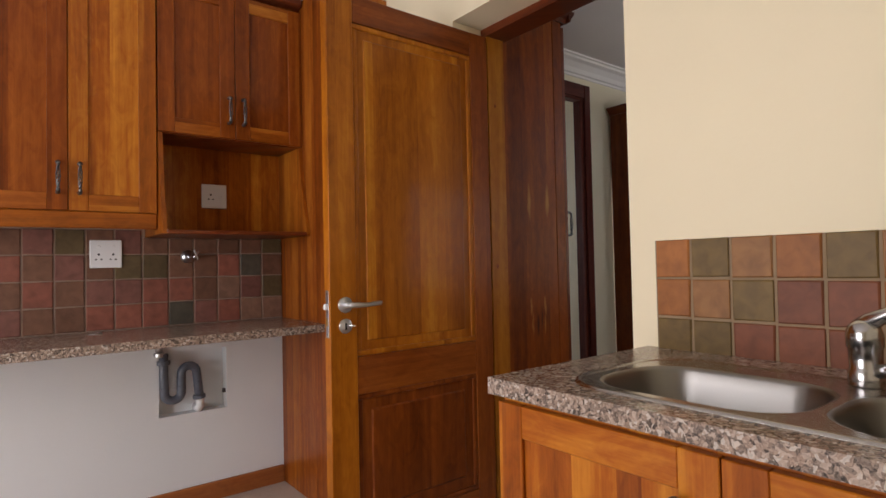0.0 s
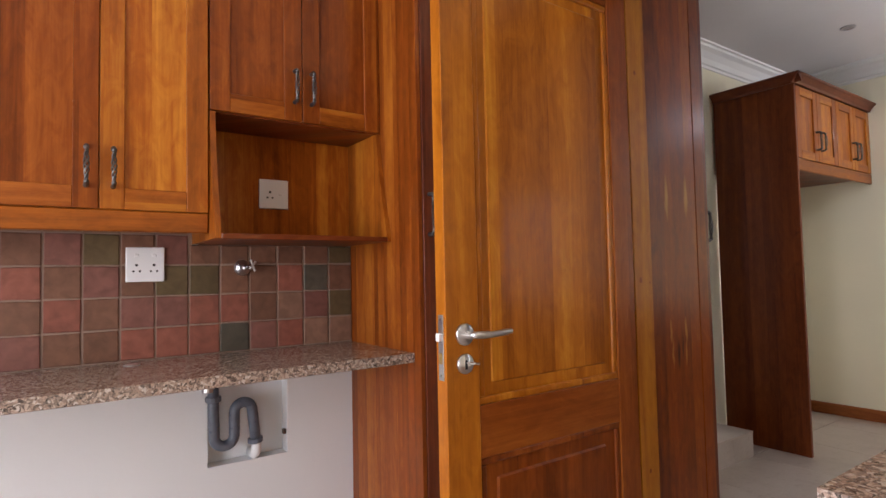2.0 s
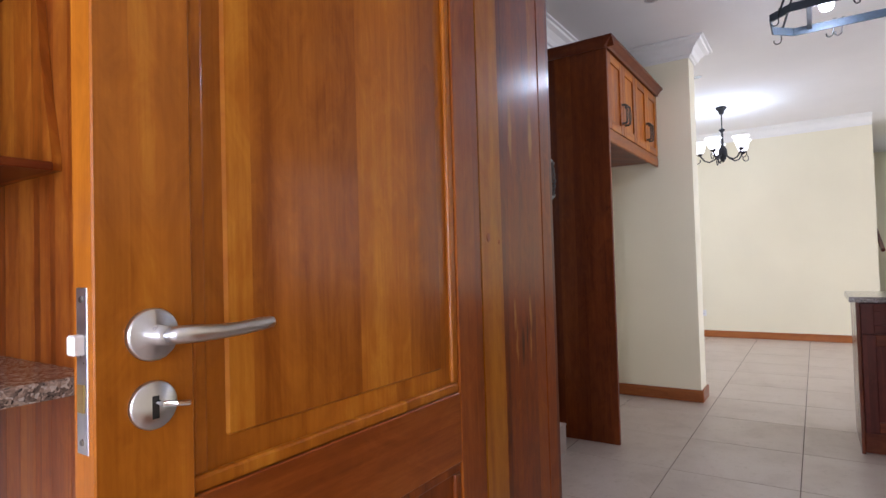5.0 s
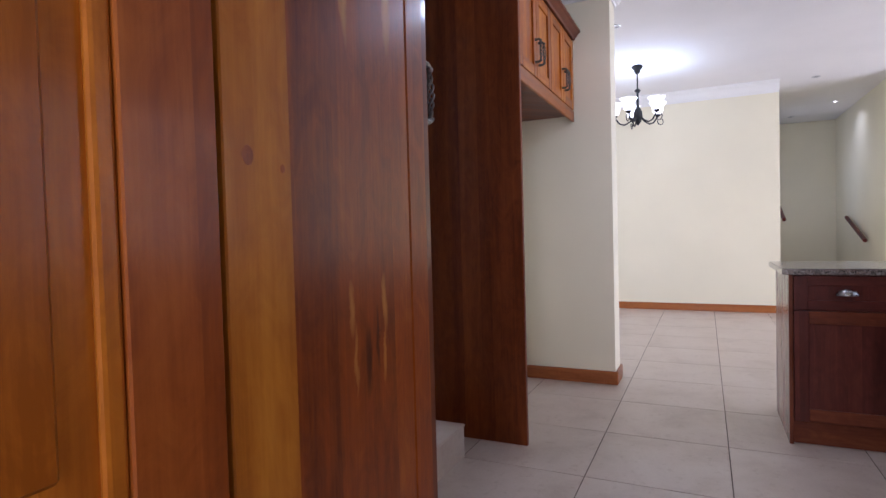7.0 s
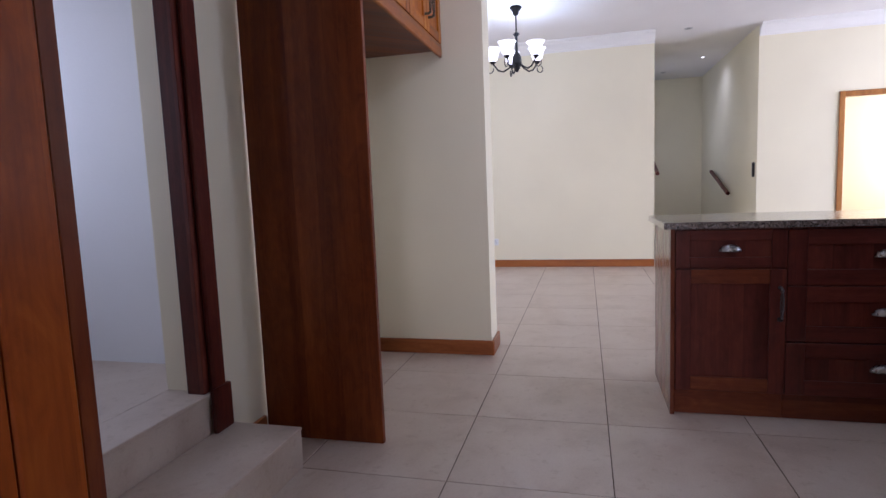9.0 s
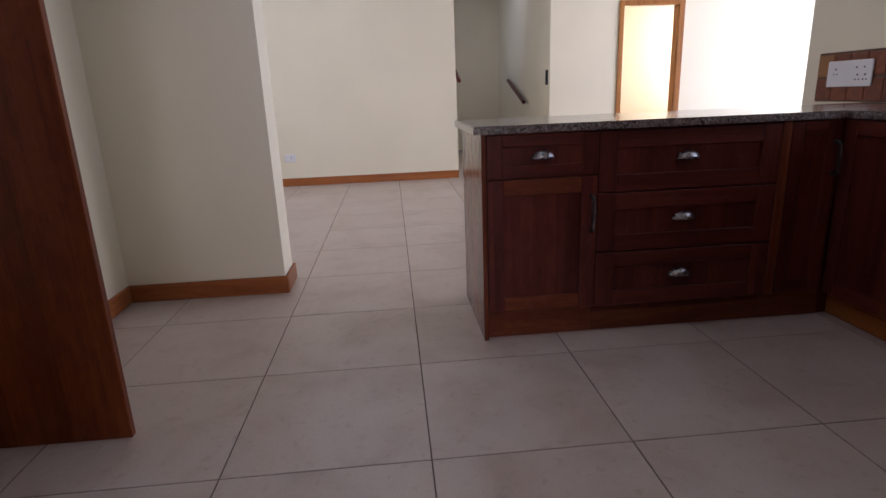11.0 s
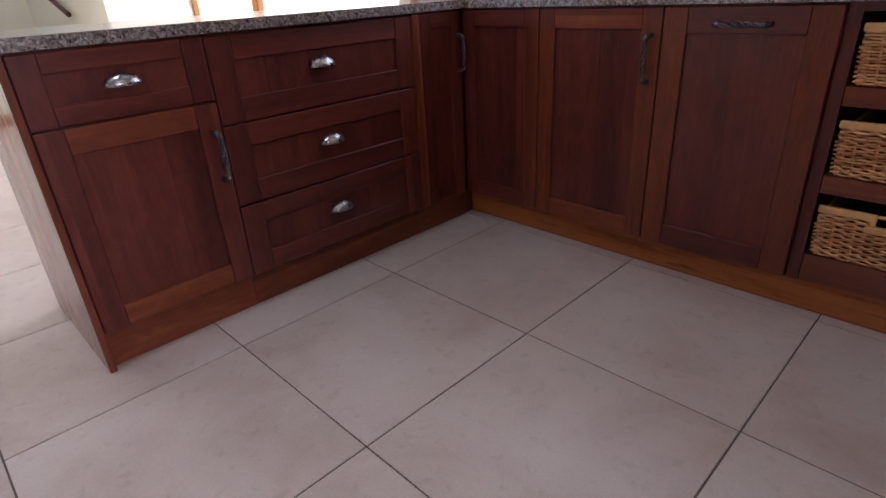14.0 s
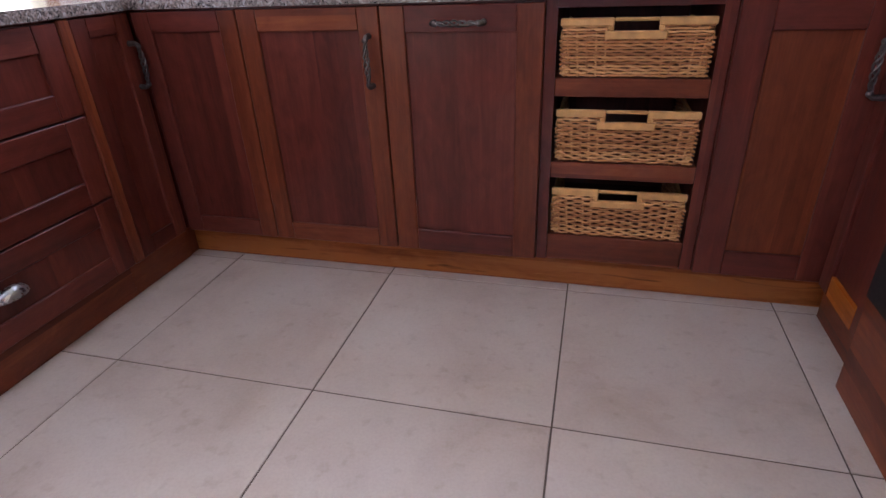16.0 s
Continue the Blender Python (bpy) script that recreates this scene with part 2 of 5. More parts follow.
def woven_cane():
    m, nt, b = mat("wicker")
    geo = nt.nodes.new("ShaderNodeNewGeometry")
    n = N(nt, "ShaderNodeTexNoise", Scale=70.0, Detail=3.0)
    nt.links.new(geo.outputs["Position"], n.inputs["Vector"])
    tone = math_(nt, "ADD", math_(nt, "MULTIPLY", geo.outputs["Random Per Island"], 0.65), math_(nt, "MULTIPLY", n.outputs[0], 0.45))
    nt.links.new(ramp(nt, tone, [(0.12, (0.27, 0.095, 0.030)), (0.5, (0.50, 0.22, 0.075)), (0.9, (0.72, 0.40, 0.16))]), b.inputs["Base Color"])
    b.inputs["Roughness"].default_value = 0.5
    return m


wicker = woven_cane()
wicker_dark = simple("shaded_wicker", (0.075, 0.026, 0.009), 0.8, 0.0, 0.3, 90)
bulb_off = simple("downlight_lens", (0.55, 0.55, 0.56), 0.2)


def glow(name, colour, strength):
    m, nt, b = mat(name)
    b.inputs["Base Color"].default_value = (*colour, 1)
    b.inputs["Emission Color"].default_value = (*colour, 1)
    b.inputs["Emission Strength"].default_value = strength
    b.inputs["Roughness"].default_value = 0.3
    return m


bulb_glow = glow("bulb_glow", (0.85, 0.95, 1.0), 18.0)
shade_glow = glow("lit_frosted_glass", (0.96, 0.98, 1.0), 2.2)
spot_glow = glow("lit_downlight", (1.0, 0.97, 0.9), 8.0)

glass, _, gb = mat("window_glass")
gb.inputs["Base Color"].default_value = (1, 1, 1, 1)
gb.inputs["Transmission Weight"].default_value = 1.0
gb.inputs["Roughness"].default_value = 0.02
gb.inputs["IOR"].default_value = 1.45


def granite(name, shade=(1.0, 1.0, 1.0), rough=0.24, grain=165.0, coat=0.3):
    m, nt, b = mat(name)
    geo = nt.nodes.new("ShaderNodeNewGeometry")
    warp = N(nt, "ShaderNodeTexNoise", Scale=55.0, Detail=2.0)
    nt.links.new(geo.outputs["Position"], warp.inputs["Vector"])
    pos = mixc(nt, "LINEAR_LIGHT", 0.012, geo.outputs["Position"], warp.outputs[1])
    vo = N(nt, "ShaderNodeTexVoronoi", Scale=grain)
    vs = N(nt, "ShaderNodeTexVoronoi", Scale=grain * 2.1)
    for n in (vo, vs):
        nt.links.new(pos, n.inputs["Vector"])
    sa, sb = nt.nodes.new("ShaderNodeSeparateColor"), nt.nodes.new("ShaderNodeSeparateColor")
    nt.links.new(vo.outputs["Color"], sa.inputs[0])
    nt.links.new(vs.outputs["Color"], sb.inputs[0])
    c1 = ramp(nt, sa.outputs[0], [(0.0, (0.045, 0.036, 0.032)), (0.16, (0.15, 0.115, 0.095)), (0.36, (0.33, 0.235, 0.185)),
                                  (0.60, (0.47, 0.37, 0.305)), (0.80, (0.23, 0.17, 0.14)), (0.90, (0.60, 0.53, 0.47))], "CONSTANT")
    c2 = ramp(nt, sb.outputs[0], [(0.0, (0.03, 0.025, 0.02)), (0.3, (0.22, 0.15, 0.11)), (0.6, (0.42, 0.32, 0.25))], "CONSTANT")
    nt.links.new(mixc(nt, "MULTIPLY", 1.0, mixc(nt, "MIX", 0.3, c1, c2), shade), b.inputs["Base Color"])
    b.inputs["Roughness"].default_value = rough
    b.inputs["Coat Weight"].default_value = coat
    b.inputs["Coat Roughness"].default_value = rough * 0.7
    return m


granite_mat = granite("speckled_granite", grain=145.0)
granite_grey = granite("dark_grey_granite", (0.54, 0.56, 0.60), 0.26, coat=1.0)


def floor_tile():
    m, nt, b = mat("beige_porcelain_tile")
    geo = nt.nodes.new("ShaderNodeNewGeometry")
    info = nt.nodes.new("ShaderNodeObjectInfo")
    off = nt.nodes.new("ShaderNodeVectorMath")
    off.operation = "ADD"
    nt.links.new(geo.outputs["Position"], off.inputs[0])
    sc = nt.nodes.new("ShaderNodeVectorMath")
    sc.operation = "SCALE"
    sc.inputs[0].default_value = (31, 17, 9)
    nt.links.new(info.outputs["Random"], sc.inputs["Scale"])
    nt.links.new(sc.outputs[0], off.inputs[1])
    cloud = N(nt, "ShaderNodeTexNoise", Scale=3.2, Detail=5.0, Roughness=0.55, Distortion=0.4)
    grain = N(nt, "ShaderNodeTexNoise", Scale=140.0, Detail=3.0)
    spot = N(nt, "ShaderNodeTexNoise", Scale=26.0, Detail=3.0)
    for n in (cloud, grain, spot):
        nt.links.new(off.outputs[0], n.inputs["Vector"])
    c = ramp(nt, cloud.outputs[0], [(0.28, (0.43, 0.345, 0.28)), (0.5, (0.53, 0.447, 0.378)), (0.75, (0.58, 0.51, 0.44))])
    s = ramp(nt, spot.outputs[0], [(0.28, (0.86, 0.84, 0.80)), (0.42, (1, 1, 1))])
    c = mixc(nt, "MULTIPLY", 0.8, c, s)
    g = ramp(nt, grain.outputs[0], [(0.3, (0.94, 0.93, 0.92)), (0.6, (1, 1, 1))])
    nt.links.new(mixc(nt, "MULTIPLY", 1.0, c, g), b.inputs["Base Color"])
    r = ramp(nt, cloud.outputs[0], [(0.2, (0.30,) * 3), (0.8, (0.42,) * 3)])
    nt.links.new(r, b.inputs["Roughness"])
    bump(nt, b, grain.outputs[0], 0.05, 0.001)
    return m


tile_mat = floor_tile()


def clay_tile(name, tone):
    m, nt, b = mat(name)
    geo = nt.nodes.new("ShaderNodeNewGeometry")
    info = nt.nodes.new("ShaderNodeObjectInfo")
    n1 = N(nt, "ShaderNodeTexNoise", Scale=22.0, Detail=4.0, Distortion=0.5)
    n2 = N(nt, "ShaderNodeTexNoise", Scale=160.0, Detail=3.0)
    for n in (n1, n2):
        nt.links.new(geo.outputs["Position"], n.inputs["Vector"])
    base = ramp(nt, info.outputs["Random"], [(0.0, tuple(v * 0.86 for v in tone)), (1.0, tuple(v * 1.12 for v in tone))])
    st = ramp(nt, n1.outputs[0], [(0.3, (0.78, 0.74, 0.70)), (0.65, (1.12, 1.08, 1.02))])
    nt.links.new(mixc(nt, "MULTIPLY", 1.0, base, st), b.inputs["Base Color"])
    b.inputs["Roughness"].default_value = 0.5
    b.inputs["Specular IOR Level"].default_value = 0.3
    both = math_(nt, "ADD", n1.outputs[0], math_(nt, "MULTIPLY", n2.outputs[0], 0.15))
    bump(nt, b, both, 0.25, 0.006)
    return m


# r rose, p plum, b brown, t tan, o olive, s slate; on the sink side e terracotta, n tan-brown, g green-brown, d dark red
CLAY = {k: clay_tile(name, c) for k, name, c in (
    ("r", "rose_clay_tile", (0.255, 0.092, 0.066)), ("p", "plum_clay_tile", (0.19, 0.083, 0.068)), ("b", "brown_clay_tile", (0.17, 0.085, 0.056)),
    ("t", "tan_clay_tile", (0.225, 0.128, 0.092)), ("o", "olive_clay_tile", (0.115, 0.083, 0.043)), ("s", "slate_clay_tile", (0.085, 0.078, 0.062)),
    ("e", "terracotta_tile", (0.33, 0.125, 0.034)), ("n", "sandy_brown_tile", (0.31, 0.150, 0.056)), ("g", "green_brown_tile", (0.158, 0.102, 0.034)),
    ("d", "dark_red_tile", (0.205, 0.068, 0.032)))}

# ---------------------------------------------------------------- builders
BASE = {}


def thing(name, base, label, category, group=""):
    ob = new(name)
    ob.location = base
    ob.empty_display_size = 0.1
    BASE[ob] = Vector(base)
    return tagged(ob, label, category, group)


def part(name, bm, material, parent=None, label="", smooth=False, bevel=0.0, segs=1):
    """One mesh object, built in world places, under a thing or a part."""
    if bevel:
        bmesh.ops.bevel(bm, geom=list(bm.edges), offset=bevel, segments=segs, affect="EDGES", profile=0.5, clamp_overlap=True)
    bmesh.ops.recalc_face_normals(bm, faces=bm.faces)
    base = BASE.get(parent, Vector((0, 0, 0)))
    if parent:
        bmesh.ops.translate(bm, vec=-base, verts=bm.verts)
    me = bpy.data.meshes.new(name)
    bm.to_mesh(me)
    bm.free()
    for m in material if isinstance(material, (list, tuple)) else [material]:
        me.materials.append(m)
    if smooth:
        me.shade_smooth()
    ob = new(name, me)
    if parent:
        ob.parent = parent
        BASE[ob] = base
    if label:
        ob["label"] = label
    return ob


def structure(name, bm, material, label, category, bevel=0.0):
    return tagged(part(name, bm, material, None, "", False, bevel), label, category, "", "structure")


I4 = Matrix.Identity(4)


def facing(way, at):
    """A frame for fronts: u along the front, n out of it, z up. at: where the front plane stands."""
    u, n, o = {"S": ((1, 0, 0), (0, -1, 0), (0, at, 0)), "W": ((0, 1, 0), (-1, 0, 0), (at, 0, 0)),
               "E": ((0, 1, 0), (1, 0, 0), (at, 0, 0)), "N": ((1, 0, 0), (0, 1, 0), (0, at, 0))}[way]
    m = Matrix.Identity(4)
    for i in range(3):
        m[i][0], m[i][1], m[i][2], m[i][3] = u[i], n[i], (0, 0, 1)[i], o[i]
    return m


def box(bm, x0, y0, z0, x1, y1, z1, m=I4, mi=0):
    vs = [bm.verts.new(m @ Vector(p)) for p in ((x0, y0, z0), (x1, y0, z0), (x1, y1, z0), (x0, y1, z0),
                                                (x0, y0, z1), (x1, y0, z1), (x1, y1, z1), (x0, y1, z1))]
    for f in ((0, 3, 2, 1), (4, 5, 6, 7), (0, 1, 5, 4), (1, 2, 6, 5), (2, 3, 7, 6), (3, 0, 4, 7)):
        bm.faces.new([vs[i] for i in f]).material_index = mi
    return bm


def one(*a, **k):
    return box(bmesh.new(), *a, **k)


def prism(bm, pts, lo, hi, place):
    """A solid of a flat outline pts (a, b), from lo to hi; place(a, b, c) gives the point."""
    ra = [bm.verts.new(place(a, b, lo)) for a, b in pts]
    rb = [bm.verts.new(place(a, b, hi)) for a, b in pts]
    bm.faces.new(ra)
    bm.faces.new(rb)
    for i in range(len(pts)):
        j = (i + 1) % len(pts)
        bm.faces.new((ra[i], ra[j], rb[j], rb[i]))
    return bm


def tube(bm, pts, radius, sides=8, twist=0.0, caps=True, mi=0):
    """A rod swept along pts; radius is one number or one for each point; twist: turns over its length."""
    pts = [Vector(p) for p in pts]
    rad = radius if isinstance(radius, (list, tuple)) else [radius] * len(pts)
    rings, up = [], None
    for i, p in enumerate(pts):
        d = (pts[min(i + 1, len(pts) - 1)] - pts[max(i - 1, 0)]).normalized()
        if up is None:
            up = d.orthogonal().normalized()
        up = (up - d * up.dot(d)).normalized()
        side = d.cross(up)
        a0 = 2 * math.pi * twist * i / max(1, len(pts) - 1)
        rings.append([bm.verts.new(p + rad[i] * (math.cos(a0 + 2 * math.pi * k / sides) * up + math.sin(a0 + 2 * math.pi * k / sides) * side))
                      for k in range(sides)])
    for a, b in zip(rings, rings[1:]):
        for k in range(sides):
            bm.faces.new((a[k], a[(k + 1) % sides], b[(k + 1) % sides], b[k])).material_index = mi
    if caps:
        bm.faces.new(rings[0]).material_index = mi
        bm.faces.new(rings[-1]).material_index = mi
    return bm


def lathe(bm, profile, m=I4, sides=16, mi=0):
    """A turned body: profile of (radius, height) round the local z of m."""
    rings = [[bm.verts.new(m @ Vector((r * math.cos(2 * math.pi * k / sides), r * math.sin(2 * math.pi * k / sides), h))) for k in range(sides)]
             for r, h in profile]
    for a, b in zip(rings, rings[1:]):
        for k in range(sides):
            bm.faces.new((a[k], a[(k + 1) % sides], b[(k + 1) % sides], b[k])).material_index = mi
    for r in (rings[0], rings[-1]):
        bm.faces.new(r).material_index = mi
    return bm


def arc(c, r, a0, a1, n, ux, uy):
    return [Vector(c) + r * (math.cos(radians(a0 + (a1 - a0) * i / n)) * Vector(ux) + math.sin(radians(a0 + (a1 - a0) * i / n)) * Vector(uy)) for i in range(n + 1)]


def twisted_handle(parent, F, u, z0, z1, u1=None, out=0.032, metal=None):
    """A pewter bow handle with a twisted grip, upright at u, or level from u to u1 at z0."""
    def at(s, n):
        return F @ Vector((u, n, z0 + (z1 - z0) * s)) if u1 is None else F @ Vector((u + (u1 - u) * s, n, z0))
    bm = bmesh.new()
    tube(bm, [at(0.0, 0.0), at(0.0, out * 0.75), at(0.06, out)], [0.0085, 0.007, 0.007], 8)
    tube(bm, [at(1.0, 0.0), at(1.0, out * 0.75), at(0.94, out)], [0.0085, 0.007, 0.007], 8)
    ax = (at(1.0, out) - at(0.0, out)).normalized()
    out_ = (at(0.5, out + 1.0) - at(0.5, out)).normalized()
    side = ax.cross(out_)
    for k in range(3):
        # three thin rods wound round one another, fullest in the middle
        pts = []
        for i in range(25):
            q = i / 24
            r = 0.0022 + 0.0050 * math.sin(math.pi * q)
            w = 2 * math.pi * (1.75 * q + k / 3)
            pts.append(at(0.07 + 0.86 * q, out + 0.003 * math.sin(math.pi * q)) + r * (math.cos(w) * out_ + math.sin(w) * side))
        tube(bm, pts, 0.0030, 5)
    for q in (0.06, 0.94):
        bmesh.ops.create_icosphere(bm, subdivisions=2, radius=0.0085, matrix=Matrix.Translation(at(q, out)))
    return part("handle", bm, metal or pewter, parent, "antique pewter handle with a twisted grip")


def cup_handle(parent, F, u, z):
    """A half-dome cup pull."""
    bm = bmesh.new()
    rows, cols = 6, 14
    ring = []
    for i in range(rows + 1):
        a = math.pi / 2 * i / rows
        ring.append([bm.verts.new(F @ Vector((u + 0.046 * math.cos(math.pi * k / cols) * math.sin(a * 0.999 + 0.001),
                                              0.003 + 0.026 * math.sin(math.pi * k / cols) * math.sin(a) + 0.004 * (1 - math.sin(a)),
                                              z + 0.030 * math.cos(a) - 0.013))) for k in range(cols + 1)])
    for a, b in zip(ring, ring[1:]):
        for k in range(cols):
            bm.faces.new((a[k], a[k + 1], b[k + 1], b[k]))
    bmesh.ops.remove_doubles(bm, verts=bm.verts, dist=0.0002)
    bmesh.ops.solidify(bm, geom=bm.faces[:], thickness=0.002)
    return part("handle", bm, cup_metal, parent, "satin metal cup handle", True)


PALE_EDGE = random.Random(11)


def shaker(parent, F, u0, u1, z0, z1, woods, stile=0.07, thick=0.022, name="door", panel=None, label="", pale=None):
    """A framed door or drawer front: a sunk panel with upright stiles and level rails; pale: sapwood for some edges."""
    v, h = woods
    g = 0.0015
    u0, u1, z0, z1 = u0 + g, u1 - g, z0 + g, z1 - g
    s = min(stile, (z1 - z0) * 0.28)
    d = part(name, one(u0 + stile - 0.004, 0.002, z0 + s - 0.004, u1 - stile + 0.004, thick - 0.010, z1 - s + 0.004, F), panel or v, parent, label)
    for a, b in ((u0, u0 + stile), (u1 - stile, u1)):
        part("stile", one(a, 0, z0, b, thick, z1, F), pale if pale and PALE_EDGE.random() < 0.4 else v, d, bevel=0.0022)
    for a, b in ((z0, z0 + s), (z1 - s, z1)):
        part("rail", one(u0 + stile, 0, a, u1 - stile, thick - 0.0006, b, F), h, d, bevel=0.0022)
    return d


def slab_sheet(xs, ys, holes, z0, z1):
    """One welded slab over the cells of xs and ys, but for the cells in holes."""
    bm = bmesh.new()
    at = {(i, j): bm.verts.new((x, y, z1)) for i, x in enumerate(xs) for j, y in enumerate(ys)}
    for i in range(len(xs) - 1):
        for j in range(len(ys) - 1):
            if (i, j) not in holes:
                bm.faces.new((at[i, j], at[i + 1, j], at[i + 1, j + 1], at[i, j + 1]))
    bmesh.ops.delete(bm, geom=[v for v in bm.verts if not v.link_faces], context="VERTS")
    low = bmesh.ops.extrude_face_region(bm, geom=bm.faces[:])["geom"]
    bmesh.ops.translate(bm, vec=(0, 0, z0 - z1), verts=[v for v in low if isinstance(v, bmesh.types.BMVert)])
    return bm


def carcass(parent, F, u0, u1, z0, z1, depth, material):
    return part("body", one(u0, -depth, z0, u1, -0.001, z1, F), material, parent, bevel=0.002)


def skirting(name, x0, y0, x1, y1):
    return structure(name, one(x0, y0, 0.0, x1, y1, 0.095), wood_skirt, "varnished orange-brown wooden skirting board along the wall", "skirting", 0.004)

# ---------------------------------------------------------------- the shell
CEIL = 2.88
GX, GY, PITCH = 3.55, 0.25, 0.602


def walls(name, boxes, material=None, label="plastered cream wall with a matt finish"):
    bm = bmesh.new()
    for b in boxes:
        box(bm, *b)
    return structure(name, bm, material or wall_cream, label, "wall")


floor = structure("floor", one(-2.4, -5.0, -0.12, 13.0, 4.8, -0.0025), floor_grout, "tiled floor with narrow dark grout joints", "floor")
structure("ground", one(-60, -60, -0.4, 60, 60, -0.16), ground_mat, "pale paved ground outside the house", "ground")
structure("ceiling", box(one(-2.4, -1.2, CEIL, 13.0, 4.8, CEIL + 0.12), 5.2, -5.0, CEIL, 13.0, -1.2, CEIL + 0.12), ceil_paint, "smooth white plastered ceiling", "ceiling")
# unseen slab added outside the west wall, to keep sun off the scullery
structure("west_veranda_ceiling", one(-7.0, -5.4, CEIL - 0.2, -2.41, 4.8, CEIL - 0.05), ceil_paint, "unseen white slab added to keep sun out of the west window", "ceiling")

# scullery: the counter wall has a sunk box for the waste pipe
RX0, RX1, RZ0, RZ1 = 0.268, 0.602, 0.475, 0.80
bm = slab_sheet((-2.2, RX0, RX1, 1.29), (0, RZ0, RZ1, CEIL), ((1, 1),), -3.27, -3.20)
bmesh.ops.transform(bm, matrix=Matrix(((1, 0, 0, 0), (0, 0, -1, 0), (0, 1, 0, 0), (0, 0, 0, 1))), verts=bm.verts)
structure("wall_scullery_north", bm, wall_white, "plain off-white plastered wall below the counter", "wall")
walls("wall_scullery_outer", [(-2.2, 3.271, 0, 1.29, 3.45, CEIL)], wall_white, "plain off-white wall behind the sunk pipe box")
walls("wall_scullery_west", [(-2.4, -1.2, 0, -2.2, 0.65, CEIL), (-2.4, 2.35, 0, -2.2, 3.45, CEIL), (-2.4, 0.65, 2.2, -2.2, 2.35, CEIL), (-2.4, 0.65, 0, -2.2, 2.35, 0.5)])
walls("wall_scullery_south", [(-2.2, -1.2, 0, 1.29, -1.04, CEIL)])
walls("wall_between", [(1.29, -1.2, 0, 1.60, 1.14, CEIL), (1.29, 2.04, 0, 1.60, 3.45, CEIL), (1.29, 1.14, 2.35, 1.60, 2.04, CEIL)], wall_honey)
# kitchen
walls("wall_kitchen_north", [(1.60, 2.97, 0, 2.60, 3.17, CEIL), (3.46, 2.97, 0, 5.13, 3.17, CEIL), (2.60, 2.97, 2.60, 3.46, 3.17, CEIL)])
walls("wall_nib", [(5.13, 2.14, 0, 5.36, 4.6, CEIL)])
walls("wall_kitchen_south", [(1.60, -1.15, 0, 2.7, -0.95, CEIL), (4.66, -1.15, 0, 5.40, -0.95, CEIL), (2.7, -1.15, 0, 4.66, -0.95, 0.892), (2.7, -1.15, 2.1, 4.66, -0.95, CEIL)])
# dining and living
walls("wall_dining_north", [(5.36, 4.2, 0, 6.6, 4.4, CEIL), (8.4, 4.2, 0, 9.10, 4.4, CEIL), (6.6, 4.2, 0, 8.4, 4.4, 0.9), (6.6, 4.2, 2.1, 8.4, 4.4, CEIL)])
walls("wall_dining_far", [(9.10, 0.703, 0, 9.30, 4.4, CEIL)])
walls("wall_stair_side", [(9.30, 0.703, 0, 10.9, 0.89, CEIL), (11.9, 0.703, 0, 12.6, 0.89, CEIL), (10.9, 0.703, 0, 11.9, 0.89, 1.3), (10.9, 0.703, 2.5, 11.9, 0.89, CEIL)])
walls("wall_stair_back", [(12.6, -0.7, 0, 12.8, 0.89, CEIL)])
walls("wall_stair_rail_side", [(9.25, -0.69, 0, 12.6, -0.49, CEIL)])
walls("wall_living_far", [(9.25, -1.37, 0, 9.36, -0.69, CEIL), (9.25, -4.8, 0, 9.36, -2.13, CEIL), (9.25, -2.13, 1.97, 9.36, -1.37, CEIL)])
walls("wall_living_south", [(5.2, -4.8, 0, 6.0, -4.6, CEIL), (9.0, -4.8, 0, 9.25, -4.6, CEIL), (6.0, -4.8, 2.35, 9.0, -4.6, CEIL)])
walls("wall_living_west", [(5.2, -4.6, 0, 5.4, -1.15, CEIL)])
walls("wall_far_room", [(9.36, -3.6, 0, 9.6, -3.45, CEIL), (10.6, -3.6, 0, 12.6, -3.45, CEIL), (9.6, -3.6, 0, 10.6, -3.45, 0.8), (9.6, -3.6, 2.2, 10.6, -3.45, CEIL), (10.7, -3.45, 0, 10.9, -0.69, CEIL)], wall_warm, "warm cream wall of the far room, brightened by an added lamp")
walls("wall_passage", [(2.2, 3.17, 0, 2.35, 4.6, CEIL), (3.75, 3.17, 0, 3.9, 4.6, CEIL), (2.35, 4.45, 0, 2.7, 4.6, CEIL), (3.4, 4.45, 0, 3.75, 4.6, CEIL), (2.7, 4.45, 0, 3.4, 4.6, 1.2), (2.7, 4.45, 2.2, 3.4, 4.6, CEIL)], wall_white, "white wall of the raised passage")


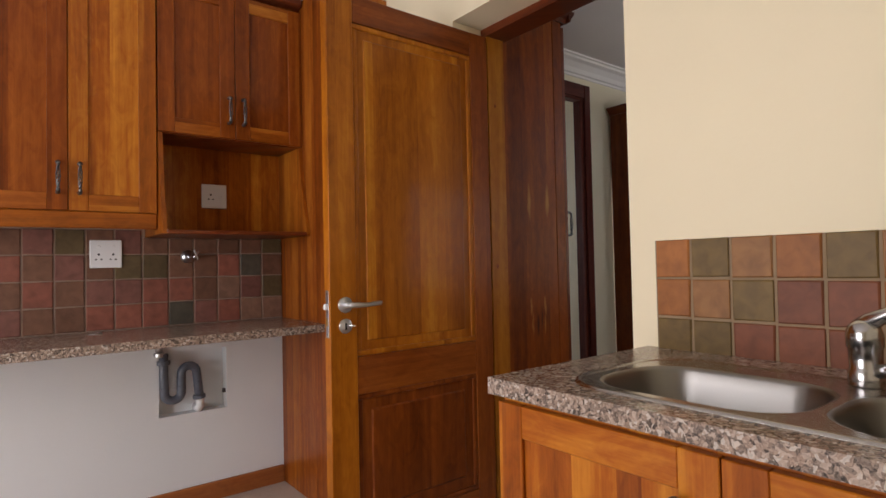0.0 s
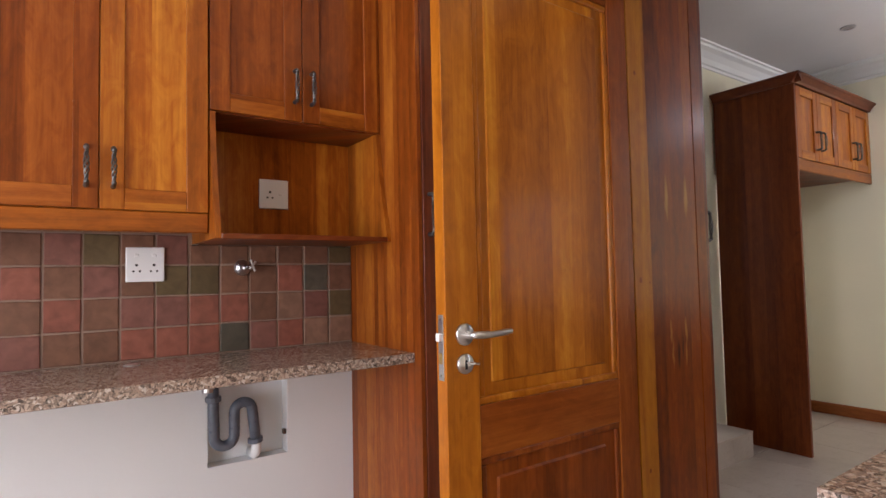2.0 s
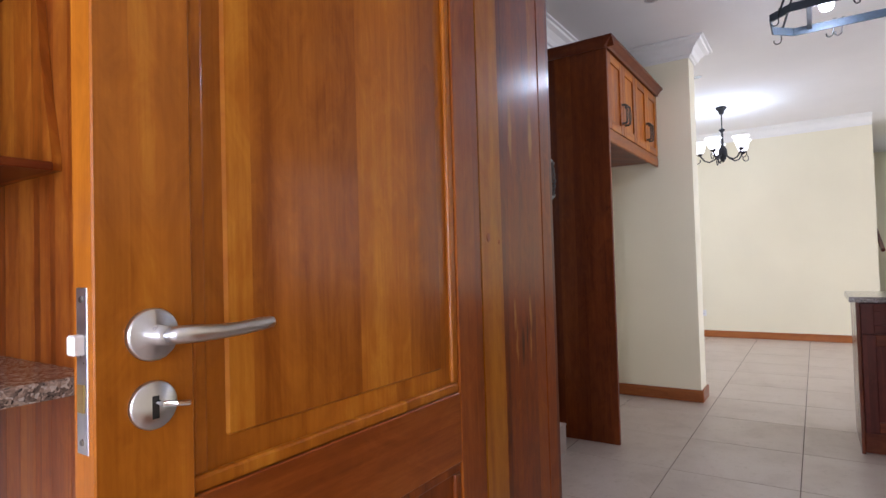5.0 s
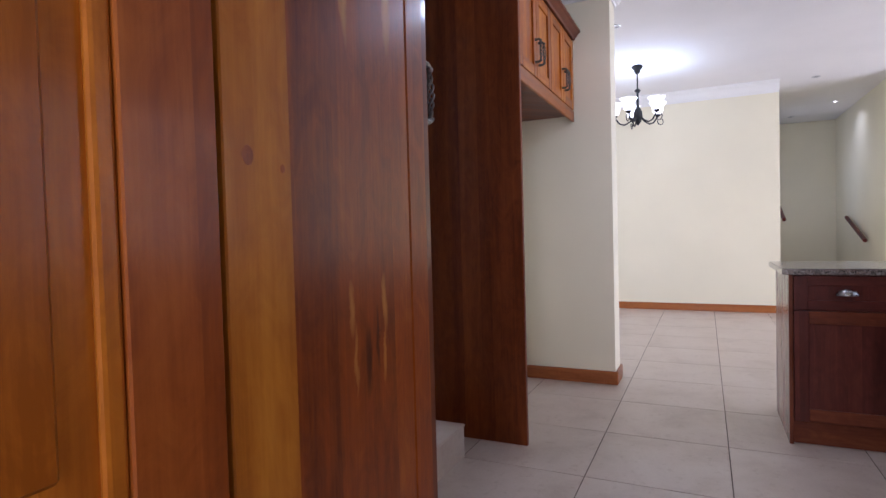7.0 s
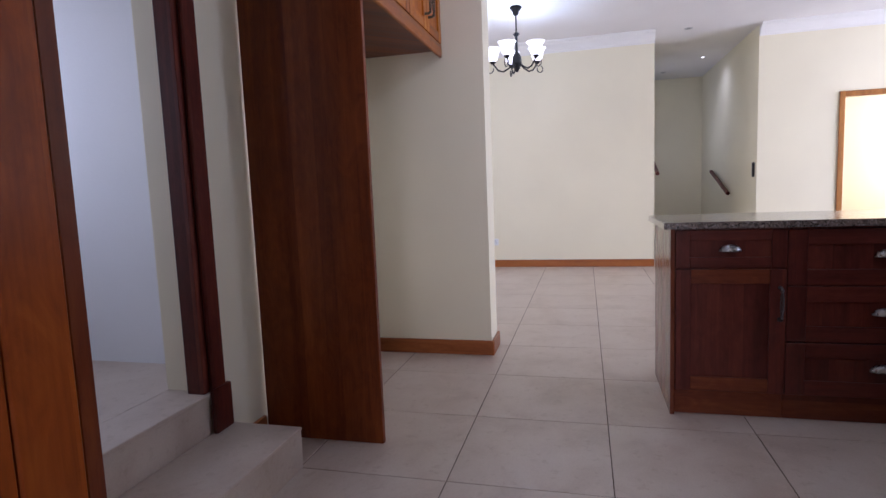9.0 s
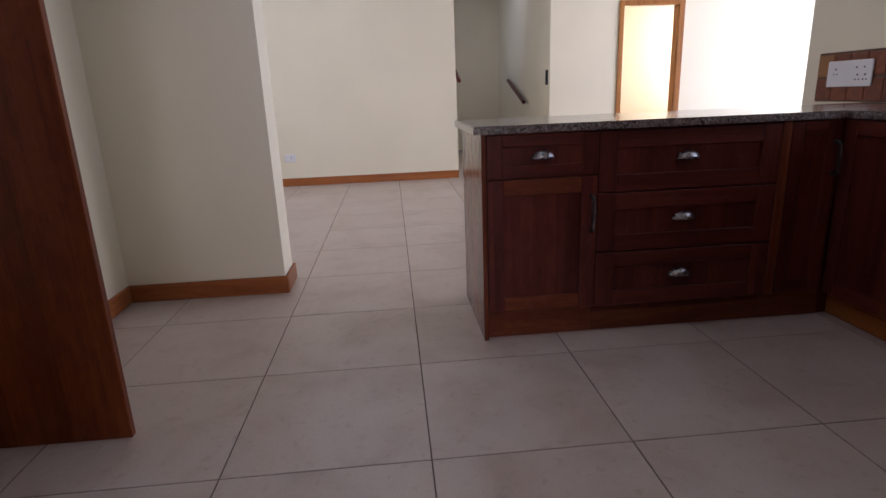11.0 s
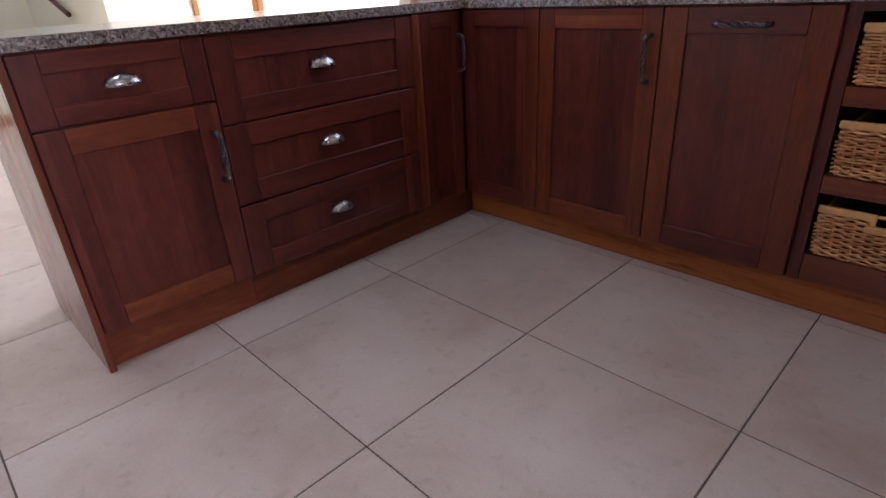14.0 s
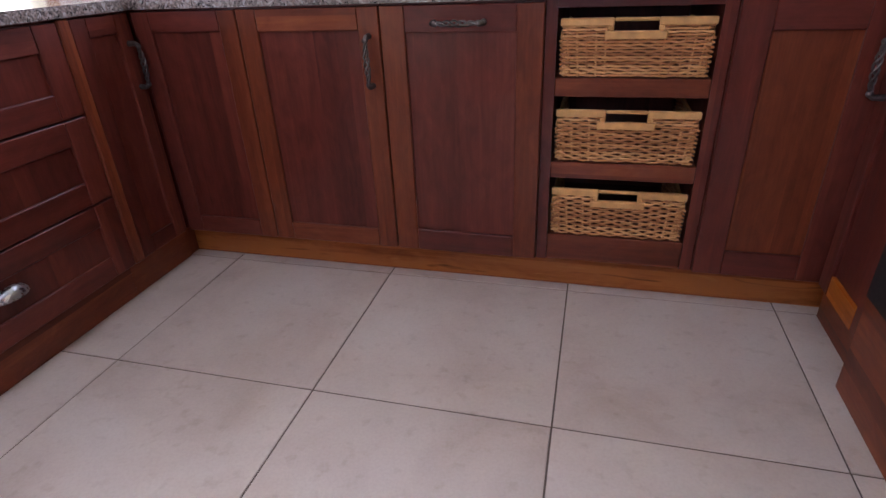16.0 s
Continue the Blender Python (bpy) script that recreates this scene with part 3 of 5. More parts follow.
def cornice(name, path):
    """A coved plaster moulding with mitred corners along the walls' heads; the room lies to the right of the path."""
    prof = [(0, 0), (0, -0.135), (0.012, -0.135), (0.016, -0.118), (0.03, -0.112), (0.045, -0.080), (0.075, -0.045), (0.105, -0.030), (0.112, -0.016), (0.13, -0.012), (0.13, 0)]
    pts = [Vector(p) for p in path]
    dirs = [(b - a).normalized() for a, b in zip(pts, pts[1:])]
    right = [Vector((d.y, -d.x)) for d in dirs]
    bm = bmesh.new()
    rings = []
    for i, p in enumerate(pts):
        r = right[0] if i == 0 else right[-1] if i == len(pts) - 1 else right[i - 1] + right[i]
        rings.append([bm.verts.new((p.x + r.x * a, p.y + r.y * a, CEIL + b)) for a, b in prof])
    for ra, rb in zip(rings, rings[1:]):
        for k in range(len(prof)):
            m = (k + 1) % len(prof)
            bm.faces.new((ra[k], ra[m], rb[m], rb[k]))
    bm.faces.new(rings[0])
    bm.faces.new(rings[-1])
    structure(name, bm, cornice_paint, "moulded white plaster cornice along the ceiling", "cornice")


cornice("cornice_1", [(1.605, 2.97), (5.13, 2.97), (5.13, 2.14), (5.36, 2.14), (5.36, 4.2), (9.10, 4.2), (9.10, 0.703)])
cornice("cornice_3", [(9.25, -0.49), (9.25, -4.6)])
cornice("cornice_2", [(5.40, -0.95), (1.60, -0.95), (1.60, 2.10)])

skirting("skirting_scullery_north", -2.2, 3.182, 0.915, 3.20)
skirting("skirting_fridge_back", 3.832, 2.952, 5.112, 2.97)
skirting("skirting_nib_west", 5.112, 2.122, 5.13, 2.97)
skirting("skirting_nib_end", 5.13, 2.122, 5.378, 2.14)
skirting("skirting_nib_east", 5.36, 2.14, 5.378, 4.2)
skirting("skirting_dining_far", 9.082, 0.703, 9.10, 4.2)
skirting("skirting_living_far", 9.232, -1.29, 9.25, -0.49)
skirting("skirting_kitchen_north", 3.566, 2.952, 3.80, 2.97)

# ---------------------------------------------------------------- scullery door and its frame
fr = thing("door_frame", (1.53, 1.6, 0), "dark varnished wooden frame of the open scullery door", "door frame")
part("jamb", one(1.468, 2.0, 0, 1.574, 2.04, 2.31), wood_jamb, fr, "honey-coloured jamb with filled screw holes", bevel=0.002)
part("jamb", one(1.462, 1.14, 0, 1.592, 1.18, 2.31), wood_rust, fr, bevel=0.002)
part("head", one(1.462, 1.14, 2.31, 1.592, 2.04, 2.35), wood_rust_h, fr, bevel=0.002)
for x, z, r in ((1.503, 1.21, 0.0085), (1.558, 1.20, 0.004), (1.52, 0.52, 0.006), (1.51, 1.98, 0.007)):
    part("knot", lathe(bmesh.new(), [(r, 0), (r * 0.95, 0.0008), (r * 0.4, 0.0012), (0, 0.0009)], Matrix.Translation((x, 2.0003, z)) @ Matrix.Diagonal((1, 1, 1.35, 1)) @ pose(0, 0, 0, 90), 12), wood_cherry, fr, "brown knot in the pale jamb")

TH = radians(0.3)
LEAF, LT = 0.838, 0.046
FD = Matrix(((-math.cos(TH), math.sin(TH), 0, 1.458), (-math.sin(TH), -math.cos(TH), 0, 1.996), (0, 0, 1, 0), (0, 0, 0, 1)))
leaf = thing("panel_door", (1.458, 1.996, 0), "open honey-coloured panelled wooden door on its hinges", "door")
DZ0, DZ1 = 0.008, 2.300
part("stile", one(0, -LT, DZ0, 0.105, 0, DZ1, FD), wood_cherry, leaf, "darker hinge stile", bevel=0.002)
part("stile", one(LEAF - 0.115, -LT, DZ0, LEAF, 0, DZ1, FD), wood_door, leaf, bevel=0.002)
for z0, z1 in ((DZ0, 0.20), (0.725, 0.873), (2.190, DZ1)):
    part("rail", one(0.105, -LT + 0.0005, z0, LEAF - 0.115, -0.0005, z1, FD), wood_cherry_h, leaf, bevel=0.002)
# lower panel in redder wood, also darkened for the weaker light down there
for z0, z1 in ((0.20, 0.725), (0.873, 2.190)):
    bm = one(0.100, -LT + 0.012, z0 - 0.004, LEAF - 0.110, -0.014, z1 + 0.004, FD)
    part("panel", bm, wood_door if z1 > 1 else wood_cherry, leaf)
    bm = bmesh.new()
    prof = 0.022
    for a in ((0.105, z0, LEAF - 0.115, z0 + prof), (0.105, z1 - prof, LEAF - 0.115, z1), (0.105, z0 + prof, 0.105 + prof, z1 - prof),
              (LEAF - 0.115 - prof, z0 + prof, LEAF - 0.115, z1 - prof)):
        box(bm, a[0], -0.016, a[1], a[2], -0.004, a[3], FD)
    part("moulding", bm, wood_door if z1 > 1 else wood_cherry, leaf, bevel=0.005, segs=2)
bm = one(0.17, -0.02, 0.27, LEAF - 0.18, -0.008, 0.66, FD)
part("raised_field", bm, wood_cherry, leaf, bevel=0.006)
part("raised_field", one(0.158, -0.02, 0.930, LEAF - 0.168, -0.010, 2.135, FD), wood_door, leaf, bevel=0.004)
# lock, lever and key
UH = LEAF - 0.062
lever = part("lever_handle", lathe(bmesh.new(), [(0.030, 0.0), (0.0305, 0.006), (0.028, 0.010), (0.012, 0.011), (0.011, 0.036), (0.0, 0.0365)], FD @ pose(UH, 0, 1.078, -90), 28),
             satin, leaf, "satin steel lever handle on a round rose", True)
pts = [(UH, 0.030, 1.078), (UH - 0.01, 0.040, 1.078), (UH - 0.03, 0.046, 1.0775), (UH - 0.06, 0.046, 1.0765), (UH - 0.09, 0.045, 1.077), (UH - 0.12, 0.044, 1.0795), (UH - 0.138, 0.043, 1.0805)]
part("lever", tube(bmesh.new(), [FD @ Vector(p) for p in pts], [0.009, 0.0105, 0.0105, 0.009, 0.0085, 0.0085, 0.007], 12), satin, lever, smooth=True)
esc = part("keyhole_rose", lathe(bmesh.new(), [(0.0275, 0.0), (0.028, 0.005), (0.026, 0.008), (0.0, 0.0082)], FD @ pose(UH, 0, 0.997, -90), 28), satin, leaf, "round steel keyhole plate", True)
bm = one(UH - 0.004, 0.006, 0.982, UH + 0.004, 0.0088, 1.008, FD)
part("keyhole", bm, dark_hole, esc)
part("key", tube(bmesh.new(), [FD @ Vector(p) for p in ((UH - 0.001, 0.005, 1.0), (UH - 0.003, 0.022, 1.0), (UH - 0.012, 0.032, 1.0), (UH - 0.026, 0.034, 0.998))], 0.0035, 8), chrome, esc, "small chrome key")
plate = part("lock_plate", one(LEAF - 0.001, -LT + 0.011, 0.955, LEAF + 0.0015, -0.011, 1.135, FD), satin, leaf, "steel lock plate in the door's edge", bevel=0.0006)
part("latch_bolt", one(LEAF, -LT + 0.014, 1.062, LEAF + 0.013, -0.016, 1.084, FD), plastic_white, plate, bevel=0.002)
part("dead_bolt", one(LEAF, -LT + 0.015, 1.0, LEAF + 0.003, -0.017, 1.03, FD), brass, plate)
bm = bmesh.new()
for z in (0.968, 1.122):
    lathe(bm, [(0.004, 0), (0.003, 0.002)], FD @ pose(LEAF + 0.0012, -LT / 2, z, 0, 90), 8)
part("screw", bm, steel, plate)
for z in (0.25, 1.2, 2.1):
    part("hinge", tube(bmesh.new(), [FD @ Vector((-0.004, -LT - 0.004, z)), FD @ Vector((-0.004, -LT - 0.004, z + 0.09))], 0.006, 8), pewter, leaf)

# ---------------------------------------------------------------- scullery counter side
TX = 0.917
tall = thing("tall_cupboard", (1.1, 2.9, 0), "tall amber wooden cupboard with a grooved side behind the open door", "cupboard")
part("body", one(TX + 0.016, 2.60, 0, 1.289, 3.199, 2.66), wood_gold, tall)
y = 2.583
k = 0
while y < 3.19:
    w = (0.055, 0.095, 0.035, 0.10, 0.09, 0.09, 0.09, 0.09)[k % 8]
    y1 = min(y + w, 3.198)
    part("plank", one(TX, y + 0.0004, 0.0, TX + 0.018, y1 - 0.0004, 2.66), wood_amber, tall)
    y, k = y1, k + 1
FT = facing("S", 2.60)
d = shaker(tall, FT, 0.936, 1.288, 0.1, 2.6, (wood_rust, wood_rust_h))
twisted_handle(d, facing("S", 2.578), 0.965, 1.405, 1.565)

cw = thing("worktop", (0.1, 2.9, 0.93), "speckled brown granite counter slab fixed between the walls", "worktop", "granite worktops")
part("slab", one(-2.19, 2.625, 0.900, TX - 0.001, 3.199, 0.939), granite_mat, cw, bevel=0.004, segs=2)
part("cable_cap", lathe(bmesh.new(), [(0.028, 0), (0.027, 0.003), (0.02, 0.004), (0.0, 0.004)], pose(-0.02, 3.07, 0.939), 20), satin, cw, "round metal cable cap", True)

# splash tiles: the backing here, the tiles at the end of the file
splash_l = structure("splashback_1", box(one(0.2085, 3.190, 0.9395, TX - 0.001, 3.1995, 1.388), -2.19, 3.190, 0.9395, 0.2085, 3.1995, 1.479), rose_grout, "splashback of hand-made terracotta and slate-coloured tiles", "splashback")

wc = thing("wall_cabinet", (-0.13, 3.04, 1.41), "honey wooden wall cabinet with two framed doors", "cabinet", "scullery wall cabinets")
FW = facing("S", 2.90)
carcass(wc, FW, -0.475, 0.205, 1.48, 2.62, 0.298, wood_gold)
part("valance", one(-0.475, 2.884, 1.412, 0.205, 2.904, 1.484), wood_gold_h, wc, bevel=0.004)
d = shaker(wc, FW, -0.475, -0.135, 1.484, 2.60, (wood_cherry, wood_cherry_h), 0.072)
twisted_handle(d, facing("S", 2.878), -0.172, 1.560, 1.685)
d = shaker(wc, FW, -0.135, 0.205, 1.484, 2.60, (wood_gold, wood_gold_h), 0.072, panel=wood_honey)
twisted_handle(d, facing("S", 2.878), -0.095, 1.560, 1.685)
part("cornice", one(-0.48, 2.85, 2.62, 0.207, 3.198, 2.68), wood_rust_h, wc, bevel=0.01)
copy_thing(wc, Matrix.Translation((-0.13 - 0.682, 3.04, 1.41)))

nc = thing("niche_cabinet", (0.56, 3.04, 1.39), "amber wooden wall cabinet above an open shelf niche", "cabinet", "scullery wall cabinets")
carcass(nc, FW, 0.209, TX - 0.001, 1.865, 2.62, 0.298, wood_rust)
d = shaker(nc, FW, 0.209, 0.563, 1.868, 2.60, (wood_amber, wood_amber_h), 0.072)
twisted_handle(d, facing("S", 2.878), 0.530, 1.945, 2.07)
d = shaker(nc, FW, 0.563, TX - 0.001, 1.868, 2.60, (wood_amber, wood_gold_h), 0.072)
twisted_handle(d, facing("S", 2.878), 0.600, 1.945, 2.07)
part("cornice", one(0.209, 2.85, 2.62, TX - 0.001, 3.198, 2.68), wood_rust_h, nc, bevel=0.01)
prof = [(3.198, 1.39), (2.80, 1.39), (2.80, 1.425), (2.812, 1.47), (2.835, 1.56), (2.858, 1.68), (2.876, 1.80), (2.882, 1.864), (3.198, 1.864)]
for x0 in (0.209, TX - 0.021):
    part("cheek", prism(bmesh.new(), prof, x0, x0 + 0.02, lambda a, b, c: Vector((c, a, b))), wood_gold, nc)
part("shelf", one(0.229, 2.79, 1.388, TX - 0.021, 3.198, 1.408), wood_rust_h, nc, bevel=0.003)
part("back_panel", one(0.229, 3.165, 1.408, TX - 0.021, 3.19, 1.864), wood_honey, nc)


def socket(name, F, u, z, w, h, holes, switches, label):
    ob = thing(name, F @ Vector((u, 0, z)), label, "socket", "sockets")
    part("plate", one(u - w / 2, 0, z - h / 2, u + w / 2, 0.009, z + h / 2, F), plastic_white, ob, bevel=0.004, segs=2)
    for du, dz, r in holes:
        part("hole", lathe(bmesh.new(), [(r, 0.0), (r, 0.0102), (0.0, 0.0102)], F @ pose(u + du, 0, z + dz, -90), 10), dark_hole, ob)
    for du, dz in switches:
        part("switch", one(u + du - 0.008, 0.008, z + dz - 0.006, u + du + 0.008, 0.0125, z + dz + 0.006, F), plastic_white, ob, bevel=0.002)
    return ob


def triple(du, dz):
    return [(du, dz + 0.013, 0.0052), (du - 0.011, dz - 0.011, 0.0042), (du + 0.011, dz - 0.011, 0.0042)]


FN = facing("S", 3.182)
socket("double_socket", FN, 0.037, 1.308, 0.134, 0.134, triple(-0.030, -0.015) + triple(0.030, -0.015), [(-0.03, 0.035), (0.03, 0.035)], "white double power socket on the tiled wall")
socket("single_socket", facing("S", 3.164), 0.535, 1.612, 0.128, 0.128, triple(-0.018, -0.005), [(0.03, 0.0)], "white power socket on the wooden niche back")

tap = thing("angle_valve", (0.41, 3.18, 1.29), "small chrome washing machine tap on the tiles", "tap")
FV = facing("S", 3.182)
part("flange", lathe(bmesh.new(), [(0.034, 0), (0.033, 0.006), (0.022, 0.014), (0.013, 0.020), (0.012, 0.03), (0.013, 0.032), (0.013, 0.05), (0.0, 0.052)], FV @ pose(0.405, 0, 1.292, -90), 20), satin, tap, smooth=True)
bm = bmesh.new()
tube(bm, [FV @ Vector((0.405, 0.042, 1.292)), FV @ Vector((0.43, 0.050, 1.298))], 0.007, 8)
part("spindle", bm, chrome, tap)
bm = bmesh.new()
for a in (35, 125):
    c, s = math.cos(radians(a)) * 0.030, math.sin(radians(a)) * 0.030
    tube(bm, [FV @ Vector((0.434 + c * 0.5, 0.054, 1.300 + s)), FV @ Vector((0.434 - c * 0.5, 0.054, 1.300 - s))], 0.005, 8)
part("cross_handle", bm, satin, tap)

trap = thing("waste_trap", (0.33, 3.2, 0.53), "dark grey plastic waste trap in the sunk wall box", "waste pipe")
yp = 3.175
bm = tube(bmesh.new(), [(0.265, yp, 0.892), (0.265, yp, 0.80)], 0.017, 14)
part("tail_pipe", bm, satin, trap, "short metal tail pipe", True)
part("collar", lathe(bmesh.new(), [(0.024, 0), (0.026, 0.006), (0.026, 0.02), (0.02, 0.026)], pose(0.265, yp, 0.785), 16), satin, trap)
pts = [Vector((0.285, yp, 0.80)), Vector((0.285, yp, 0.70)), Vector((0.288, yp, 0.62))] + arc((0.328, yp, 0.60), 0.040, 180, 360, 12, (1, 0, 0), (0, 0, 1)) \
    + [Vector((0.368, yp, 0.65))] + arc((0.405, yp, 0.69), 0.037, 180, 15, 12, (1, 0, 0), (0, 0, 1)) + [Vector((0.447, yp, 0.64)), Vector((0.455, yp, 0.56))]
part("bend", tube(bmesh.new(), pts, 0.022, 14), pipe_mat, trap, smooth=True)
part("nut", lathe(bmesh.new(), [(0.030, 0), (0.032, 0.004), (0.032, 0.018), (0.03, 0.022)], pose(0.285, yp, 0.745), 12), pipe_mat, trap)
part("nut", lathe(bmesh.new(), [(0.030, 0), (0.032, 0.004), (0.032, 0.016), (0.03, 0.02)], pose(0.455, yp, 0.552, 0, -6), 12), pipe_mat, trap)
part("elbow", tube(bmesh.new(), [(0.457, yp, 0.555), (0.459, yp + 0.003, 0.515), (0.459, yp + 0.03, 0.495), (0.459, yp + 0.09, 0.492)], 0.021, 14), plastic_white, trap, "white waste pipe elbow", True)
part("wall_clip", one(0.585, 3.205, 0.555, 0.598, 3.225, 0.575), pewter, trap)

# ---------------------------------------------------------------- scullery sink side
sw_ = thing("sink_worktop", (0.94, 0, 0.95), "speckled granite sink counter with a polished edge", "worktop", "granite worktops")
SX0, SY1, SZ = 0.585, 1.085, 0.95
BX0, BX1 = 0.695, 1.045
bowls = ((0.455, 0.89), (0.03, 0.43))
bm = slab_sheet((SX0, BX0, BX1, 1.289), (-1.03, bowls[1][0], bowls[1][1], bowls[0][0], bowls[0][1], SY1), ((1, 1), (1, 3)), SZ - 0.04, SZ)
part("slab", bm, granite_mat, sw_)


def sink(name, rim, bowl_list, z, label, category="sink"):
    """A pressed steel sink: a rolled rim and rounded bowls. rim and bowls: x0, y0, x1, y1."""
    ob = thing(name, ((rim[0] + rim[2]) / 2, (rim[1] + rim[3]) / 2, z), label, category)

    def ring(bm, b, r, zz):
        x0, y0, x1, y1 = b
        out = []
        for cx, cy, a0 in ((x1 - r, y1 - r, 0), (x0 + r, y1 - r, 90), (x0 + r, y0 + r, 180), (x1 - r, y0 + r, 270)):
            for k in range(7):
                a = radians(a0 + 15 * k)
                out.append(bm.verts.new((cx + r * math.cos(a), cy + r * math.sin(a), zz)))
        return out

    def loft(bm, rings):
        for a, b in zip(rings, rings[1:]):
            n = len(a)
            for k in range(n):
                bm.faces.new((a[k], a[(k + 1) % n], b[(k + 1) % n], b[k]))

    def grow(b, d):
        return (b[0] - d, b[1] - d, b[2] + d, b[3] + d)
    bm = bmesh.new()
    loft(bm, [ring(bm, grow(rim, 0.002), 0.13, z + 0.0005), ring(bm, rim, 0.13, z + 0.006), ring(bm, grow(rim, -0.006), 0.125, z + 0.007), ring(bm, grow(rim, -0.014), 0.12, z + 0.004)])
    part("rim", bm, steel_rim, ob, smooth=True)
    bm = bmesh.new()
    edges = []
    for loop in [ring(bm, grow(rim, -0.014), 0.12, z + 0.004)] + [ring(bm, grow(b, 0.010), 0.12, z + 0.004) for b in bowl_list]:
        edges += [bm.edges.new((loop[k], loop[(k + 1) % len(loop)])) for k in range(len(loop))]
    bmesh.ops.triangle_fill(bm, use_beauty=True, use_dissolve=False, edges=edges)
    part("deck", bm, steel_rim, ob)
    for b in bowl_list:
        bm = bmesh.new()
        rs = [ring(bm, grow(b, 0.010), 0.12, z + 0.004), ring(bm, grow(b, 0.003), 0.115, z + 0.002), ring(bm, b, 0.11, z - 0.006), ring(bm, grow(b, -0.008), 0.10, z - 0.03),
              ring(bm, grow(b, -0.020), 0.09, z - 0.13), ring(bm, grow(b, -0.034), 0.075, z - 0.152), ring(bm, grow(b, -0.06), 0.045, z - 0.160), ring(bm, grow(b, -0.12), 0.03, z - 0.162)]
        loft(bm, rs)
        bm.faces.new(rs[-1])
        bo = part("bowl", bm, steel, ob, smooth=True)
        part("drain", lathe(bmesh.new(), [(0.04, 0), (0.038, 0.003), (0.02, 0.001), (0.0, 0.001)], pose((b[0] + b[2]) / 2, (b[1] + b[3]) / 2, z - 0.162), 18), chrome, bo)
    return ob


sink("kitchen_sink", (BX0 - 0.042, -0.02, BX1 + 0.080, 0.938), [(BX0 + 0.006, bowls[0][0] + 0.006, BX1 - 0.03, bowls[0][1] - 0.006), (BX0 + 0.006, bowls[1][0] + 0.006, BX1 - 0.03, bowls[1][1] - 0.006)],
     SZ, "stainless steel double bowl sink set in granite")

mx = thing("mixer_tap", (1.075, 0.45, SZ), "chrome mixer tap with a top lever beside the tiles", "tap")
mp = pose(1.075, 0.45, SZ + 0.004) @ Matrix.Diagonal((1, 1, 0.93, 1))
part("body", lathe(bmesh.new(), [(0.031, 0), (0.032, 0.004), (0.032, 0.036), (0.029, 0.040), (0.030, 0.085), (0.0335, 0.090), (0.0335, 0.118), (0.029, 0.135), (0.018, 0.147), (0.0, 0.151)], mp, 28), tap_metal, mx, smooth=True)
part("lever", tube(bmesh.new(), [mp @ Vector(p) for p in ((0.012, 0.012, 0.128), (0.002, -0.012, 0.146), (-0.008, -0.045, 0.166), (-0.014, -0.078, 0.184), (-0.016, -0.090, 0.188))], [0.020, 0.019, 0.014, 0.010, 0.006], 14), tap_metal, mx, smooth=True)
part("spout", tube(bmesh.new(), [mp @ Vector(p) for p in ((0, -0.01, 0.030), (-0.03, -0.06, 0.052), (-0.07, -0.12, 0.078), (-0.10, -0.17, 0.090), (-0.11, -0.185, 0.076))], [0.015, 0.014, 0.013, 0.012, 0.011], 12), tap_metal, mx, smooth=True)

splash_r = structure("splashback_2", one(1.2805, -1.03, 0.9505, 1.2895, 1.045, 1.287), clay_grout, "splashback of brown and olive hand-made tiles above the sink", "splashback")

FS = facing("W", 0.62)
for i, (y0, y1, hy) in enumerate(((0.53, 1.065, 0.60), (-0.0, 0.53, 0.46), (-0.53, -0.0, -0.46), (-1.03, -0.53, -0.6))):
    su = thing("sink_unit", (0.95, (y0 + y1) / 2, 0), "honey wooden base unit with a framed door under the sink", "cabinet", "scullery base units")
    bm = bmesh.new()
    box(bm, 0.622, y0, 0.0, 0.64, y1, 0.909)
    box(bm, 0.64, y0, 0.0, 1.288, y0 + 0.016, 0.76)
    box(bm, 0.64, y1 - 0.016, 0.0, 1.288, y1, 0.76 if i else 0.909)
    box(bm, 0.64, y0 + 0.016, 0.08, 1.288, y1 - 0.016, 0.10)
    part("body", bm, wood_honey, su)
    d = shaker(su, FS, y0, y1, 0.12, 0.895, (wood_honey, wood_honey_h), 0.075)
    part("knob", lathe(bmesh.new(), [(0.006, 0), (0.006, 0.014), (0.014, 0.018), (0.015, 0.026), (0.010, 0.031), (0.0, 0.032)], facing("W", 0.598) @ pose(hy, 0, 0.80, -90), 16), pewter, d, "dark metal knob", True)

# ---------------------------------------------------------------- kitchen: tall cupboard beside the door
kc = thing("kitchen_tall_cupboard", (1.95, 2.5, 0), "tall polished red-brown wooden cupboard beside the doorway", "cupboard")
part("side_panel", one(1.605, 2.105, 0.0, 2.060, 2.125, 2.58), wood_flame, kc, "polished side panel with pale flame marks", bevel=0.002)
part("stile", one(2.062, 2.104, 0.0, 2.138, 2.15, 2.58), wood_flame, kc, bevel=0.003)
part("body", one(1.605, 2.136, 0.0, 2.061, 2.95, 2.58), wood_rust, kc)
FE = facing("E", 2.139)
for y0, y1, hy in ((2.106, 2.53, 2.122), (2.53, 2.95, 2.90)):
    d = shaker(kc, FE, y0, y1, 0.09, 2.56, (wood_rust, wood_rust_h), 0.07, 0.026)
    twisted_handle(d, facing("E", 2.165), hy, 1.375, 1.505, None, 0.043)
bm = bmesh.new()
prof = [(0, 0), (0.012, 0), (0.02, 0.02), (0.045, 0.05), (0.05, 0.065), (0, 0.065)]
